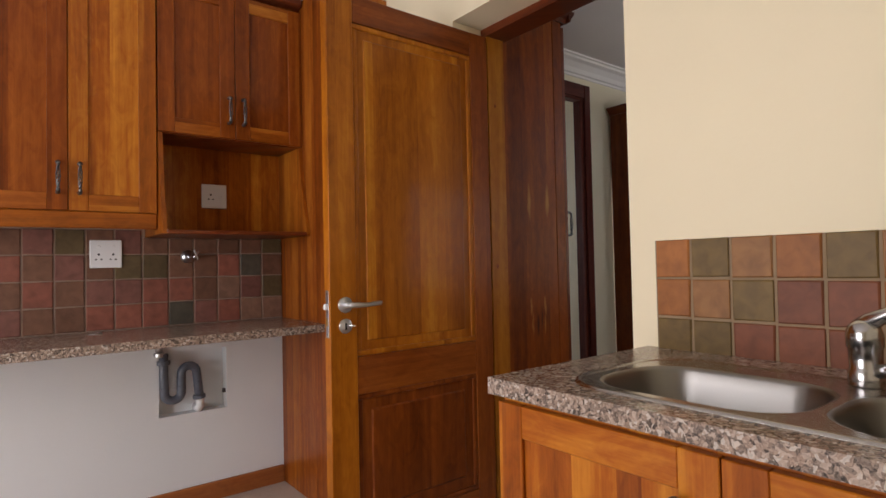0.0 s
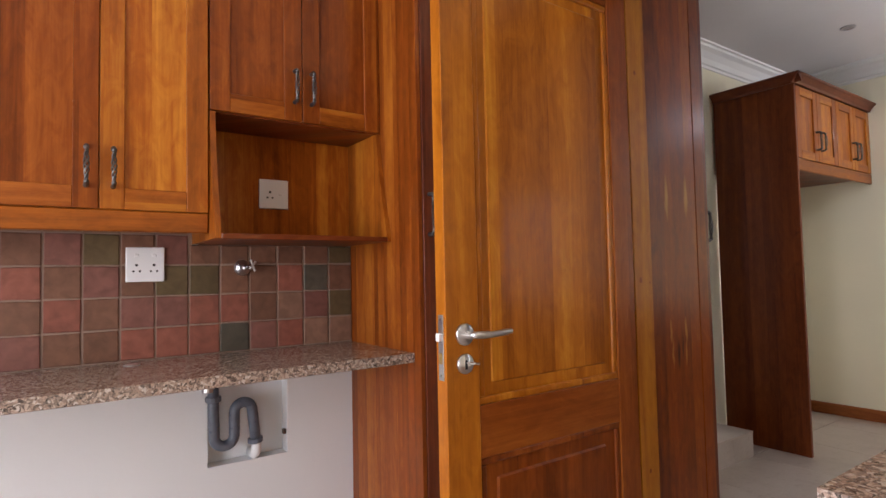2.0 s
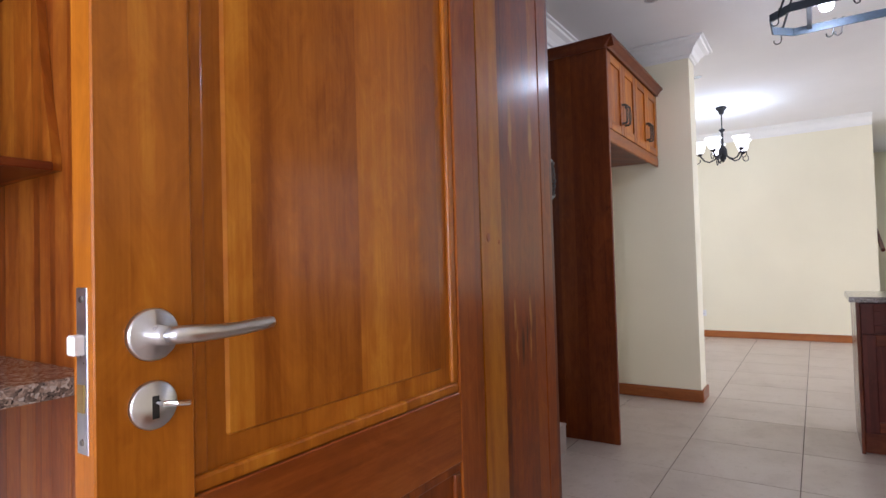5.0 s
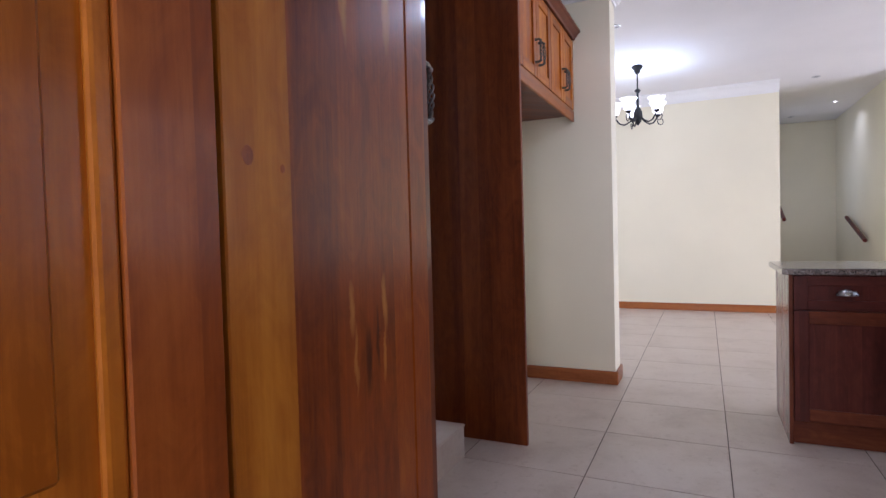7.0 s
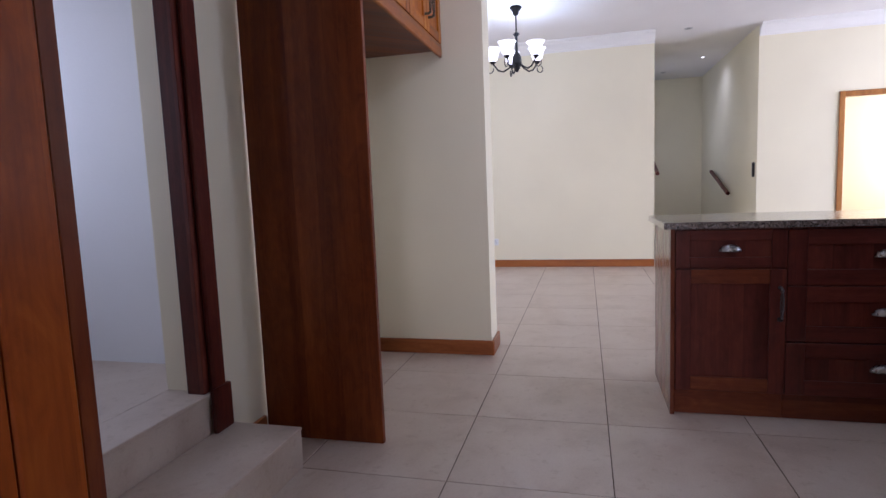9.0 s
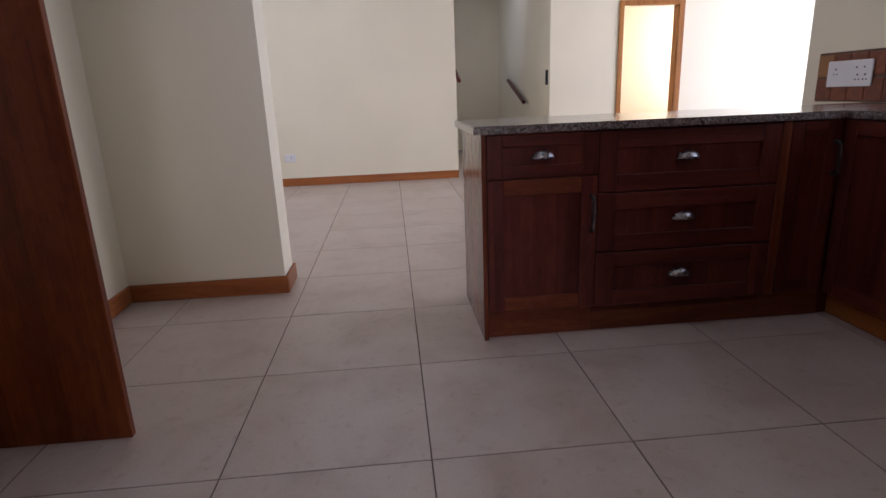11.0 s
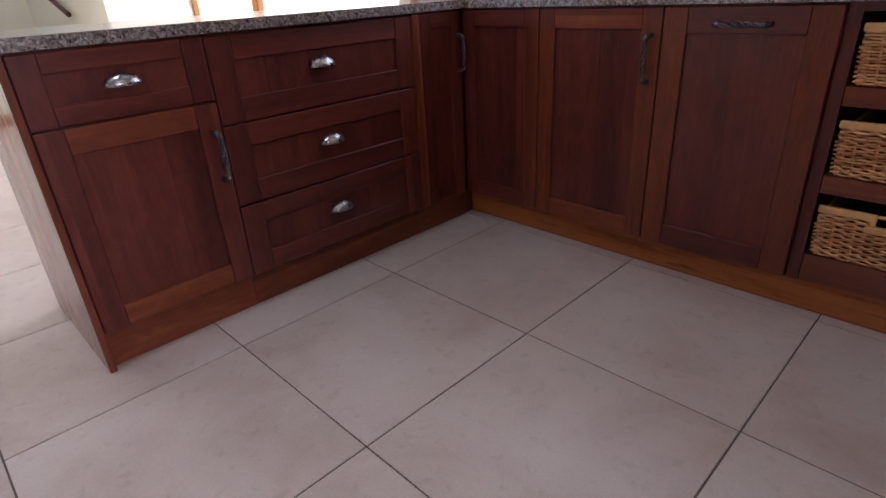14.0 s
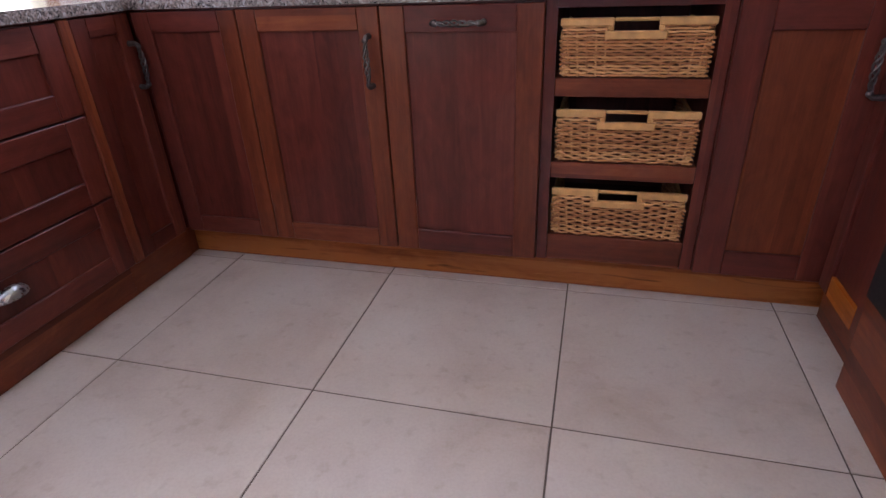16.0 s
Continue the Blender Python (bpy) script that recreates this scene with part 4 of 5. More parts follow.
prism(bm, prof, 1.605, 2.18, lambda a, b, c: Vector((c, 2.105 - a, 2.58 + b)))
prism(bm, prof, 2.065, 2.95, lambda a, b, c: Vector((2.165 + a, c, 2.58 + b)))
part("cornice", bm, wood_rust_h, kc)

# ---------------------------------------------------------------- raised doorway with its steps
st = thing("door_step", (3.0, 2.8, 0), "tiled step up to the raised passage door", "step", "passage steps")
part("tread", one(2.17, 2.643, 0.152, 3.562, 2.969, 0.165), tile_mat, st, bevel=0.0025)
part("riser", one(2.17, 2.647, 0.0, 3.558, 2.969, 0.1515), tile_mat, st)
st2 = thing("door_step", (3.0, 3.5, 0.165), "tiled threshold step in the passage doorway", "step", "passage steps")
part("tread", one(2.602, 2.958, 0.317, 3.458, 3.16, 0.33), tile_mat, st2, bevel=0.0025)
part("riser", one(2.602, 2.972, 0.0, 3.458, 3.16, 0.3165), tile_mat, st2)
structure("passage_floor", one(2.35, 3.161, 0.0, 3.75, 4.45, 0.33), tile_mat, "tiled floor of the raised passage", "floor")
pf = thing("passage_door_frame", (3.0, 2.97, 0.165), "dark wooden door frame with moulded architraves", "door frame")
part("architrave", one(3.45, 2.948, 0.331, 3.527, 2.969, 2.69), wood_dark, pf, bevel=0.005)
part("plinth_block", one(3.44, 2.938, 0.166, 3.547, 2.961, 0.345), wood_dark, pf, bevel=0.004)
part("architrave", one(2.49, 2.948, 0.331, 2.63, 2.969, 2.69), wood_dark, pf, bevel=0.005)
part("architrave", one(2.63, 2.948, 2.575, 3.45, 2.968, 2.69), wood_dark_h, pf, bevel=0.005)
part("jamb", one(3.42, 2.97, 0.331, 3.459, 3.045, 2.599), wood_dark, pf, bevel=0.002)
part("jamb", one(2.601, 2.97, 0.331, 2.64, 3.045, 2.599), wood_dark, pf, bevel=0.002)
part("head", one(2.64, 2.97, 2.56, 3.42, 3.045, 2.599), wood_dark_h, pf, bevel=0.002)

# ---------------------------------------------------------------- fridge bay
fb = thing("fridge_surround", (4.45, 2.7, 0), "tall dark red wooden fridge surround with a tall side panel", "cabinet")
part("side_panel", one(3.80, 2.395, 0.0, 3.826, 2.951, 2.48), wood_chestnut, fb, "tall dark side panel reaching the floor", bevel=0.002)
FB = facing("S", 2.42)
part("body", one(3.827, 2.421, 1.94, 5.128, 2.951, 2.48), wood_rust, fb)
part("valance", one(3.826, 2.398, 1.895, 5.128, 2.418, 1.975), wood_gold_h, fb, bevel=0.005)
xs = (3.832, 4.156, 4.48, 4.804, 5.128)
for i in range(4):
    d = shaker(fb, FB, xs[i], xs[i + 1], 1.978, 2.475, (wood_honey, wood_honey_h), 0.06)
    hu = xs[i + 1] - 0.035 if i % 2 == 0 else xs[i] + 0.035
    twisted_handle(d, facing("S", 2.398), hu, 2.06, 2.185)
bm = bmesh.new()
prof = [(0, 0), (0.010, 0), (0.016, 0.015), (0.04, 0.042), (0.052, 0.05), (0.052, 0.062), (0, 0.062)]
prism(bm, prof, 3.75, 5.129, lambda a, b, c: Vector((c, 2.395 - a, 2.478 + b)))
prism(bm, prof, 2.343, 2.951, lambda a, b, c: Vector((3.80 - a, c, 2.478 + b)))
box(bm, 3.80, 2.395, 2.481, 5.128, 2.951, 2.53)
part("cornice", bm, wood_rust_h, fb)

# ---------------------------------------------------------------- peninsula
PX, PN = 4.335, 1.172
FP = facing("W", PX)
TOPZ = 0.863
KW = (wood_dark, wood_dark_h)


def base_unit(name, base, label, F, u0, u1, depth, group="kitchen base units", plinth_wood=None):
    ob = thing(name, base, label, "cabinet", group)
    carcass(ob, F, u0, u1, 0.115, TOPZ - 0.001, depth, wood_dark)
    if plinth_wood != "none":
        part("plinth", one(u0, -0.045, 0.0, u1, -0.010, 0.115, F), plinth_wood or wood_umber_h, ob, bevel=0.002)
    return ob


pu = base_unit("drawer_door_unit", (4.6, 0.94, 0), "dark mahogany base unit with one drawer over a door", FP, 0.70, PN - 0.02, 0.54)
shaker_d = shaker(pu, FP, 0.70, PN - 0.02, 0.685, 0.858, KW, 0.06, name="drawer")
cup_handle(shaker_d, facing("W", PX - 0.0125), 0.925, 0.773)
d = shaker(pu, FP, 0.70, PN - 0.02, 0.12, 0.682, (wood_dark, wood_umber_h), 0.065)
twisted_handle(d, facing("W", PX - 0.022), 0.728, 0.46, 0.60, metal=dark_pewter)
part("end_panel", one(PX - 0.022, PN - 0.019, 0.0, 4.885, PN, TOPZ - 0.001), wood_end, pu, "glossy red-brown end panel", bevel=0.002)
pu2 = base_unit("three_drawer_unit", (4.6, 0.32, 0), "dark mahogany base unit with three wide drawers", FP, -0.06, 0.70, 0.54)
for z0, z1 in ((0.61, 0.855), (0.36, 0.607), (0.12, 0.357)):
    dr = shaker(pu2, FP, -0.06, 0.70, z0, z1, KW, 0.075, name="drawer", pale=wood_umber)
    cup_handle(dr, facing("W", PX - 0.0125), 0.33, (z0 + z1) / 2 + 0.012)
pu3 = base_unit("corner_unit", (4.6, -0.2, 0), "dark mahogany corner base unit with a narrow door", FP, -0.344, -0.06, 0.54)
part("post", one(-0.10, 0.0, 0.12, -0.06, 0.026, 0.860, FP), wood_umber, pu3, "plain corner post", bevel=0.004)
part("corner_block", one(4.353, -0.43, 0.0, 4.40, -0.345, 0.1145), wood_umber, pu3)
d = shaker(pu3, FP, -0.318, -0.10, 0.12, 0.858, KW, 0.055)
twisted_handle(d, facing("W", PX - 0.022), -0.292, 0.64, 0.77, metal=dark_pewter)

# ---------------------------------------------------------------- sink run under the window
SYF = -0.345
FR = facing("N", SYF)
su1 = base_unit("narrow_door_unit", (4.1, -0.65, 0), "dark mahogany base unit with a narrow framed door", FR, 3.945, 4.352, 0.60, plinth_wood="none")
shaker(su1, FR, 3.945, 4.308, 0.12, 0.858, KW, 0.06, pale=wood_umber)
su2 = base_unit("door_unit", (3.72, -0.65, 0), "dark mahogany sink base unit with a framed door", FR, 3.502, 3.944, 0.60, plinth_wood="none")
d = shaker(su2, FR, 3.502, 3.944, 0.12, 0.858, (wood_umber, wood_umber_h), 0.062, panel=wood_dark, pale=wood_umber)
twisted_handle(d, facing("N", SYF + 0.022), 3.535, 0.645, 0.78, metal=dark_pewter)
su3 = base_unit("pull_out_unit", (3.28, -0.65, 0), "dark mahogany pull-out unit with a level handle", FR, 3.052, 3.501, 0.60, plinth_wood="none")
d = shaker(su3, FR, 3.052, 3.501, 0.12, 0.858, KW, 0.07, pale=wood_umber)
twisted_handle(d, facing("N", SYF + 0.022), 3.21, 0.812, 0.812, 3.345, metal=dark_pewter)

bu = thing("basket_unit", (2.83, -0.65, 0), "dark mahogany open unit with three shelves for baskets", "cabinet", "kitchen base units")
BU0, BU1 = 2.60, 3.051
part("side_panel", one(BU0, -0.6, 0.115, BU0 + 0.03, 0.0, 0.862, FR), wood_dark, bu)
part("side_panel", one(BU1 - 0.03, -0.6, 0.115, BU1, 0.0, 0.862, FR), wood_dark, bu)
part("back_panel", one(BU0 + 0.03, -0.6, 0.115, BU1 - 0.03, -0.585, 0.862, FR), wood_dark, bu)
shelf_z = (0.200, 0.432, 0.666)
for z in shelf_z:
    part("shelf", one(BU0 + 0.03, -0.584, z - 0.05 if z > 0.3 else 0.115, BU1 - 0.03, -0.004, z - 0.001, FR), wood_umber_h, bu, bevel=0.002)
part("top_rail", one(BU0 + 0.03, -0.02, 0.840, BU1 - 0.03, -0.002, 0.862, FR), wood_dark_h, bu)
kb = thing("kickboard", (3.3, -0.37, 0), "long orange-brown wooden kickboard under the sink units", "kickboard")
part("board", one(2.205, -0.080, 0.0, 4.352, -0.048, 0.1145, FR), wood_sap, kb, bevel=0.002)


def basket(base):
    """A woven drawer basket with a cane rim and a hand hole."""
    ob = thing("wicker_basket", base, "woven brown wicker basket with a pale cane rim on a shelf", "basket", "baskets on the shelves")
    bx_, by_, bz_ = base
    w, h, dpt = 0.368, 0.148, 0.42
    rows = 17
    hole = (0.054, 0.086, 0.132)
    stakes = 15
    for side in ("front", "left", "right"):
        bm = bmesh.new()
        rr = random.Random(side)
        length = w if side == "front" else dpt
        for r in range(rows):
            z = 0.006 + (h - (0.026 if side == "front" else 0.056)) * r / (rows - 1)
            taper = 0.96 + 0.04 * z / h
            spans = [(-length / 2, length / 2)]
            if side == "front" and z > hole[1] + 0.014:
                spans = [(-length / 2, -hole[0] - 0.014), (hole[0] + 0.014, length / 2)]
            for a, b in spans:
                n = max(6, int((b - a) / length * stakes * 2))
                pts, rad = [], []
                for i in range(n + 1):
                    s = a + (b - a) * i / n
                    ph = math.pi * s / length * stakes + math.pi * (r % 2)
                    off = 0.0065 * math.sin(ph)
                    zz = z + rr.uniform(-0.0012, 0.0012)
                    if side == "front":
                        p = (s * taper, off, zz)
                    elif side == "left":
                        p = (-w / 2 * taper + off, -dpt / 2 + s, zz)
                    else:
                        p = (w / 2 * taper + off, -dpt / 2 + s, zz)
                    pts.append(Vector(base) + Vector(p))
                    rad.append(0.0034 * rr.uniform(0.8, 1.2))
                tube(bm, pts, rad, 5)
        for i in range(stakes):
            s = -length / 2 + length * (i + 0.5) / stakes
            if side == "front" and abs(s) < hole[0] + 0.01:
                continue
            if side == "front":
                q = [(s * 0.93, -0.001, 0.002), (s, -0.001, h - 0.012)]
            else:
                k = -1 if side == "left" else 1
                q = [(k * w / 2 * 0.93, -dpt / 2 + s, 0.002), (k * w / 2, -dpt / 2 + s, h - 0.045)]
            tube(bm, [Vector(base) + Vector(p) for p in q], 0.003, 5)
        tagged(part("woven_side", bm, wicker, ob, "woven wicker side", True), kind="stuff")
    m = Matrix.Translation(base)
    # dark floor and front backing: the basket's inner shade put into the colour
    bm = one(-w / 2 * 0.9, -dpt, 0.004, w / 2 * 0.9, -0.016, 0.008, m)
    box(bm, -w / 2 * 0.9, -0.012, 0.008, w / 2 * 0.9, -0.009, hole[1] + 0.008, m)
    part("inner_lining", bm, wicker_dark, ob, "dark sheets standing in for the basket's shaded inside")
    bm = bmesh.new()
    box(bm, -w / 2 - 0.004, -0.008, h - 0.020, -hole[0], 0.008, h, m)
    box(bm, hole[0], -0.008, h - 0.020, w / 2 + 0.004, 0.008, h, m)
    box(bm, -hole[0], -0.006, h - 0.009, hole[0], 0.006, h, m)
    box(bm, -w / 2 - 0.004, -dpt, h - 0.050, -w / 2 + 0.006, -0.008, h - 0.034, m)
    box(bm, w / 2 - 0.006, -dpt, h - 0.050, w / 2 + 0.004, -0.008, h - 0.034, m)
    part("rim", bm, cane, ob, "pale cane rim", bevel=0.003)
    bm = bmesh.new()
    box(bm, -hole[0] - 0.022, -0.007, hole[1] + 0.010, hole[0] + 0.022, 0.010, hole[1] + 0.030, m)
    box(bm, -hole[0] - 0.014, -0.006, hole[1] + 0.030, -hole[0], 0.008, h - 0.018, m)
    box(bm, hole[0], -0.006, hole[1] + 0.030, hole[0] + 0.014, 0.008, h - 0.018, m)
    part("hand_grip", bm, cane, ob, "pale cane hand grip", bevel=0.003)
    return ob


bk = basket(((BU0 + BU1) / 2, SYF - 0.012, shelf_z[0]))
for z in shelf_z[1:]:
    copy_thing(bk, Matrix.Translation(((BU0 + BU1) / 2, SYF - 0.012, z)))

su4 = base_unit("end_door_unit", (2.42, -0.65, 0), "red-brown base unit with a wide stile and a plain panel", FR, 2.20, 2.599, 0.60, plinth_wood="none")
shaker(su4, FR, 2.252, 2.599, 0.12, 0.858, KW, 0.075, panel=wood_umber)

# worktop of the whole U, one slab of granite
kt = thing("kitchen_worktop", (4.6, 0, TOPZ), "dark speckled granite worktop round the kitchen corner", "worktop", "granite worktops")
WZ = 0.893
KX0, KX1, KY0, KY1 = 3.20, 4.06, -0.84, -0.46
bm = slab_sheet((1.605, 2.21, KX0, KX1, PX - 0.035, 4.93), (-0.948, KY0, KY1, SYF + 0.03, 0.02, PN + 0.03),
                {(2, 1)} | {(i, j) for i in range(1, 4) for j in (3, 4)} | {(0, 4)}, TOPZ, WZ)
bmesh.ops.bevel(bm, geom=[e for e in bm.edges if e.calc_face_angle(0) > 1 and e.verts[0].co.z > WZ - 1e-4 and e.verts[1].co.z > WZ - 1e-4], offset=0.004, segments=2, affect="EDGES")
part("slab", bm, granite_grey, kt)
def turned_sink():
    ob = thing("window_sink", (3.63, -0.65, WZ), "stainless steel sink under the kitchen window", "sink")
    bm = bmesh.new()
    x0, y0, x1, y1 = KX0 - 0.02, KY0 - 0.02, KX1 + 0.02, KY1 + 0.02
    for b in ((x0, y0, x1, KY0 + 0.03), (x0, KY1 - 0.03, x1, y1), (x0, KY0 + 0.03, KX0 + 0.03, KY1 - 0.03), (KX1 - 0.03, KY0 + 0.03, x1, KY1 - 0.03), (3.60, KY0 + 0.03, 3.66, KY1 - 0.03)):
        box(bm, b[0], b[1], WZ + 0.0008, b[2], b[3], WZ + 0.006)
    part("rim", bm, steel, ob, bevel=0.002)
    for a, b in ((KX0 + 0.03, 3.60), (3.66, KX1 - 0.03)):
        bm = bmesh.new()
        box(bm, a, KY0 + 0.03, WZ - 0.16, b, KY1 - 0.03, WZ - 0.155)
        box(bm, a, KY0 + 0.025, WZ - 0.155, b, KY0 + 0.03, WZ)
        box(bm, a, KY1 - 0.03, WZ - 0.155, b, KY1 - 0.025, WZ)
        box(bm, a - 0.005, KY0 + 0.03, WZ - 0.155, a, KY1 - 0.03, WZ)
        box(bm, b, KY0 + 0.03, WZ - 0.155, b + 0.005, KY1 - 0.03, WZ)
        part("bowl", bm, steel, ob)


turned_sink()
for x in (4.0, 3.80):
    tp = thing("pillar_tap", (x, -0.885, WZ), "chrome pillar tap behind the kitchen sink", "tap", "kitchen taps")
    mp = pose(x, -0.885, WZ)
    part("body", lathe(bmesh.new(), [(0.024, 0), (0.022, 0.012), (0.012, 0.018), (0.012, 0.07), (0.016, 0.075), (0.016, 0.10), (0.0, 0.104)], mp, 16), chrome, tp, smooth=True)
    part("spout", tube(bmesh.new(), [mp @ Vector(p) for p in ((0, 0, 0.06), (0, 0.03, 0.085), (0, 0.08, 0.09), (0, 0.10, 0.07))], 0.009, 10), chrome, tp, smooth=True)
    part("handle", tube(bmesh.new(), [mp @ Vector(p) for p in ((-0.028, 0, 0.112), (0.028, 0, 0.112))], 0.007, 8), chrome, tp)

# kitchen window
win = structure("window_1", one(2.70, -1.10, 0.895, 4.66, -1.02, 0.925), alu_dark, "dark aluminium framed kitchen window above the sink", "window")
for name, b in (("window_frame", (4.61, -1.10, 0.925, 4.66, -1.02, 2.1)), ("window_frame", (2.70, -1.10, 0.925, 2.76, -1.02, 2.1)), ("window_frame", (2.76, -1.10, 2.04, 4.61, -1.02, 2.1)),
                ("mullion", (4.08, -1.10, 0.925, 4.14, -1.02, 2.04)), ("mullion", (3.42, -1.10, 0.925, 3.48, -1.02, 2.04))):
    part(name, one(*b), alu_dark, win, bevel=0.003)
for x0, x1 in ((2.76, 3.42), (3.48, 4.08), (4.14, 4.61)):
    p = part("pane", one(x0, -1.065, 0.925, x1, -1.060, 2.04), glass, win)
    p.visible_shadow = False

# tiled patch and socket beside the window
patch = structure("splashback_3", one(4.72, -0.9495, 0.8945, 5.29, -0.943, 1.155), patch_grout, "brown tiled splashback beside the window", "splashback")
socket("multi_socket", facing("N", -0.936), 5.05, 1.04, 0.30, 0.135, triple(0.09, 0.01) + triple(-0.06, -0.02) + triple(-0.11, -0.02) + [(-0.05, 0.03, 0.005), (-0.10, 0.03, 0.005)], [],
       "wide white power socket on brown tiles")

# oven run against the dividing wall
FO = facing("E", 2.25)
ou = base_unit("corner_door_unit", (1.95, -0.18, 0), "red-brown base unit beside the oven", FO, -0.344, -0.03, 0.53, plinth_wood=wood_rust_h)
d = shaker(ou, FO, -0.318, -0.03, 0.12, 0.858, KW, 0.06)
foot_rail = [c for c in d.children if c.name.startswith("rail")][0]
foot_rail.data.materials[0] = wood_gold_h
foot_rail["label"] = "pale sapwood bottom rail"
twisted_handle(d, facing("E", 2.272), -0.28, 0.64, 0.77, metal=dark_pewter)
ov = thing("built_in_oven", (1.95, 0.3, 0), "built-in black glass oven in a wooden housing", "oven")
part("housing", one(1.605, -0.028, 0.0, 2.29, 0.60, 0.26), wood_umber_h, ov, "wooden oven housing", bevel=0.003)
part("door", one(1.75, -0.02, 0.262, 2.30, 0.59, 0.86), iron, ov, "black oven door", bevel=0.006)
part("handle", tube(bmesh.new(), [(2.34, 0.05, 0.72), (2.34, 0.52, 0.72)], 0.009, 10), satin, ov, "steel handle")
part("handle_post", tube(bmesh.new(), [(2.298, 0.07, 0.72), (2.34, 0.07, 0.72)], 0.006, 8), satin, ov)
part("handle_post", tube(bmesh.new(), [(2.298, 0.50, 0.72), (2.34, 0.50, 0.72)], 0.006, 8), satin, ov)

# ---------------------------------------------------------------- overhead
rk = thing("pot_rack", (4.0, 0.91, 2.455), "black iron hanging pot rack with hooks and a lit bulb", "pot rack")
RC = Vector((4.0, 0.91, 2.455))
oct_ = [(-0.20, 0.50), (-0.10, 0.60), (0.10, 0.60), (0.20, 0.50), (0.20, -0.50), (0.10, -0.60), (-0.10, -0.60), (-0.20, -0.50)]
for i in range(8):
    a, b = Vector(oct_[i]), Vector(oct_[(i + 1) % 8])
    d = (b - a).normalized()
    nrm = Vector((-d.y, d.x))
    bm = bmesh.new()
    pts = [a + nrm * 0.004, b + nrm * 0.004, b - nrm * 0.004, a - nrm * 0.004]
    prism(bm, [tuple(p) for p in pts], -0.022, 0.022, lambda p, q, c: RC + Vector((p, q, c)))
    part("band", bm, iron_blue, rk)
for y in (0.42, -0.42):
    part("cross_bar", one(RC.x - 0.197, RC.y + y - 0.012, RC.z - 0.004, RC.x + 0.197, RC.y + y + 0.012, RC.z + 0.004), iron, rk)
for (x, y) in ((-0.15, 0.55), (0.15, 0.55), (-0.15, -0.55), (0.15, -0.55)):
    top = RC + Vector((x * 0.4, y * 0.75, CEIL - RC.z - 0.001))
    part("suspension_rod", tube(bmesh.new(), [RC + Vector((x, y, 0.02)), RC + Vector((x * 0.9, y * 0.95, 0.10)), top], 0.006, 8), iron, rk)
for x, y in ((-0.15, 0.55), (0.15, 0.55), (0.2, 0.30), (0.2, 0.26), (0.2, 0.0), (-0.2, 0.2), (-0.2, -0.1), (0.2, -0.35)):
    p = RC + Vector((x, y, 0.0))
    o = Vector((x, y, 0)).normalized()
    pts = [p + Vector((0, 0, 0.026)) - o * 0.006, p + Vector((0, 0, 0.03)) + o * 0.004, p + Vector((0, 0, -0.03)) + o * 0.010] + \
        arc(p + Vector((0, 0, -0.045)) + o * 0.030, 0.020, 180, 380, 8, o, (0, 0, 1))
    part("hook", tube(bmesh.new(), pts, 0.0035, 6), iron, rk)
LB = Vector((4.0, 1.25, 2.50))
part("lamp_holder", tube(bmesh.new(), [(LB.x, LB.y, CEIL - 0.001), (LB.x, LB.y, LB.z + 0.055)], 0.012, 10), iron, rk)
part("bulb", lathe(bmesh.new(), [(0.012, 0.055), (0.022, 0.04), (0.034, 0.015), (0.036, -0.005), (0.026, -0.028), (0.0, -0.038)], Matrix.Translation(LB), 20), bulb_glow, rk, "bluish white lit bulb", True)
bulb("rack_bulb_light", LB + Vector((0, 0, -0.075)), 17, 0.035, (0.80, 0.91, 1.0))

ch = thing("chandelier", (7.5, 2.2, CEIL), "black iron chandelier with five lit frosted glass shades", "chandelier")
CC = Vector((7.5, 2.2, 2.30))
part("canopy", lathe(bmesh.new(), [(0.050, 0), (0.062, -0.012), (0.050, -0.03), (0.030, -0.055), (0.030, -0.075), (0.012, -0.09)], pose(7.5, 2.2, CEIL - 0.0005), 18), iron, ch, smooth=True)
part("rod", tube(bmesh.new(), [(7.5, 2.2, CEIL - 0.05), (7.5, 2.2, 2.40)], 0.007, 8), iron, ch)
part("hub", lathe(bmesh.new(), [(0.01, 0.33), (0.035, 0.31), (0.012, 0.28), (0.016, 0.14), (0.045, 0.08), (0.05, 0.02), (0.03, -0.03), (0.012, -0.06), (0.0, -0.07)], Matrix.Translation(CC), 16), iron, ch, smooth=True)
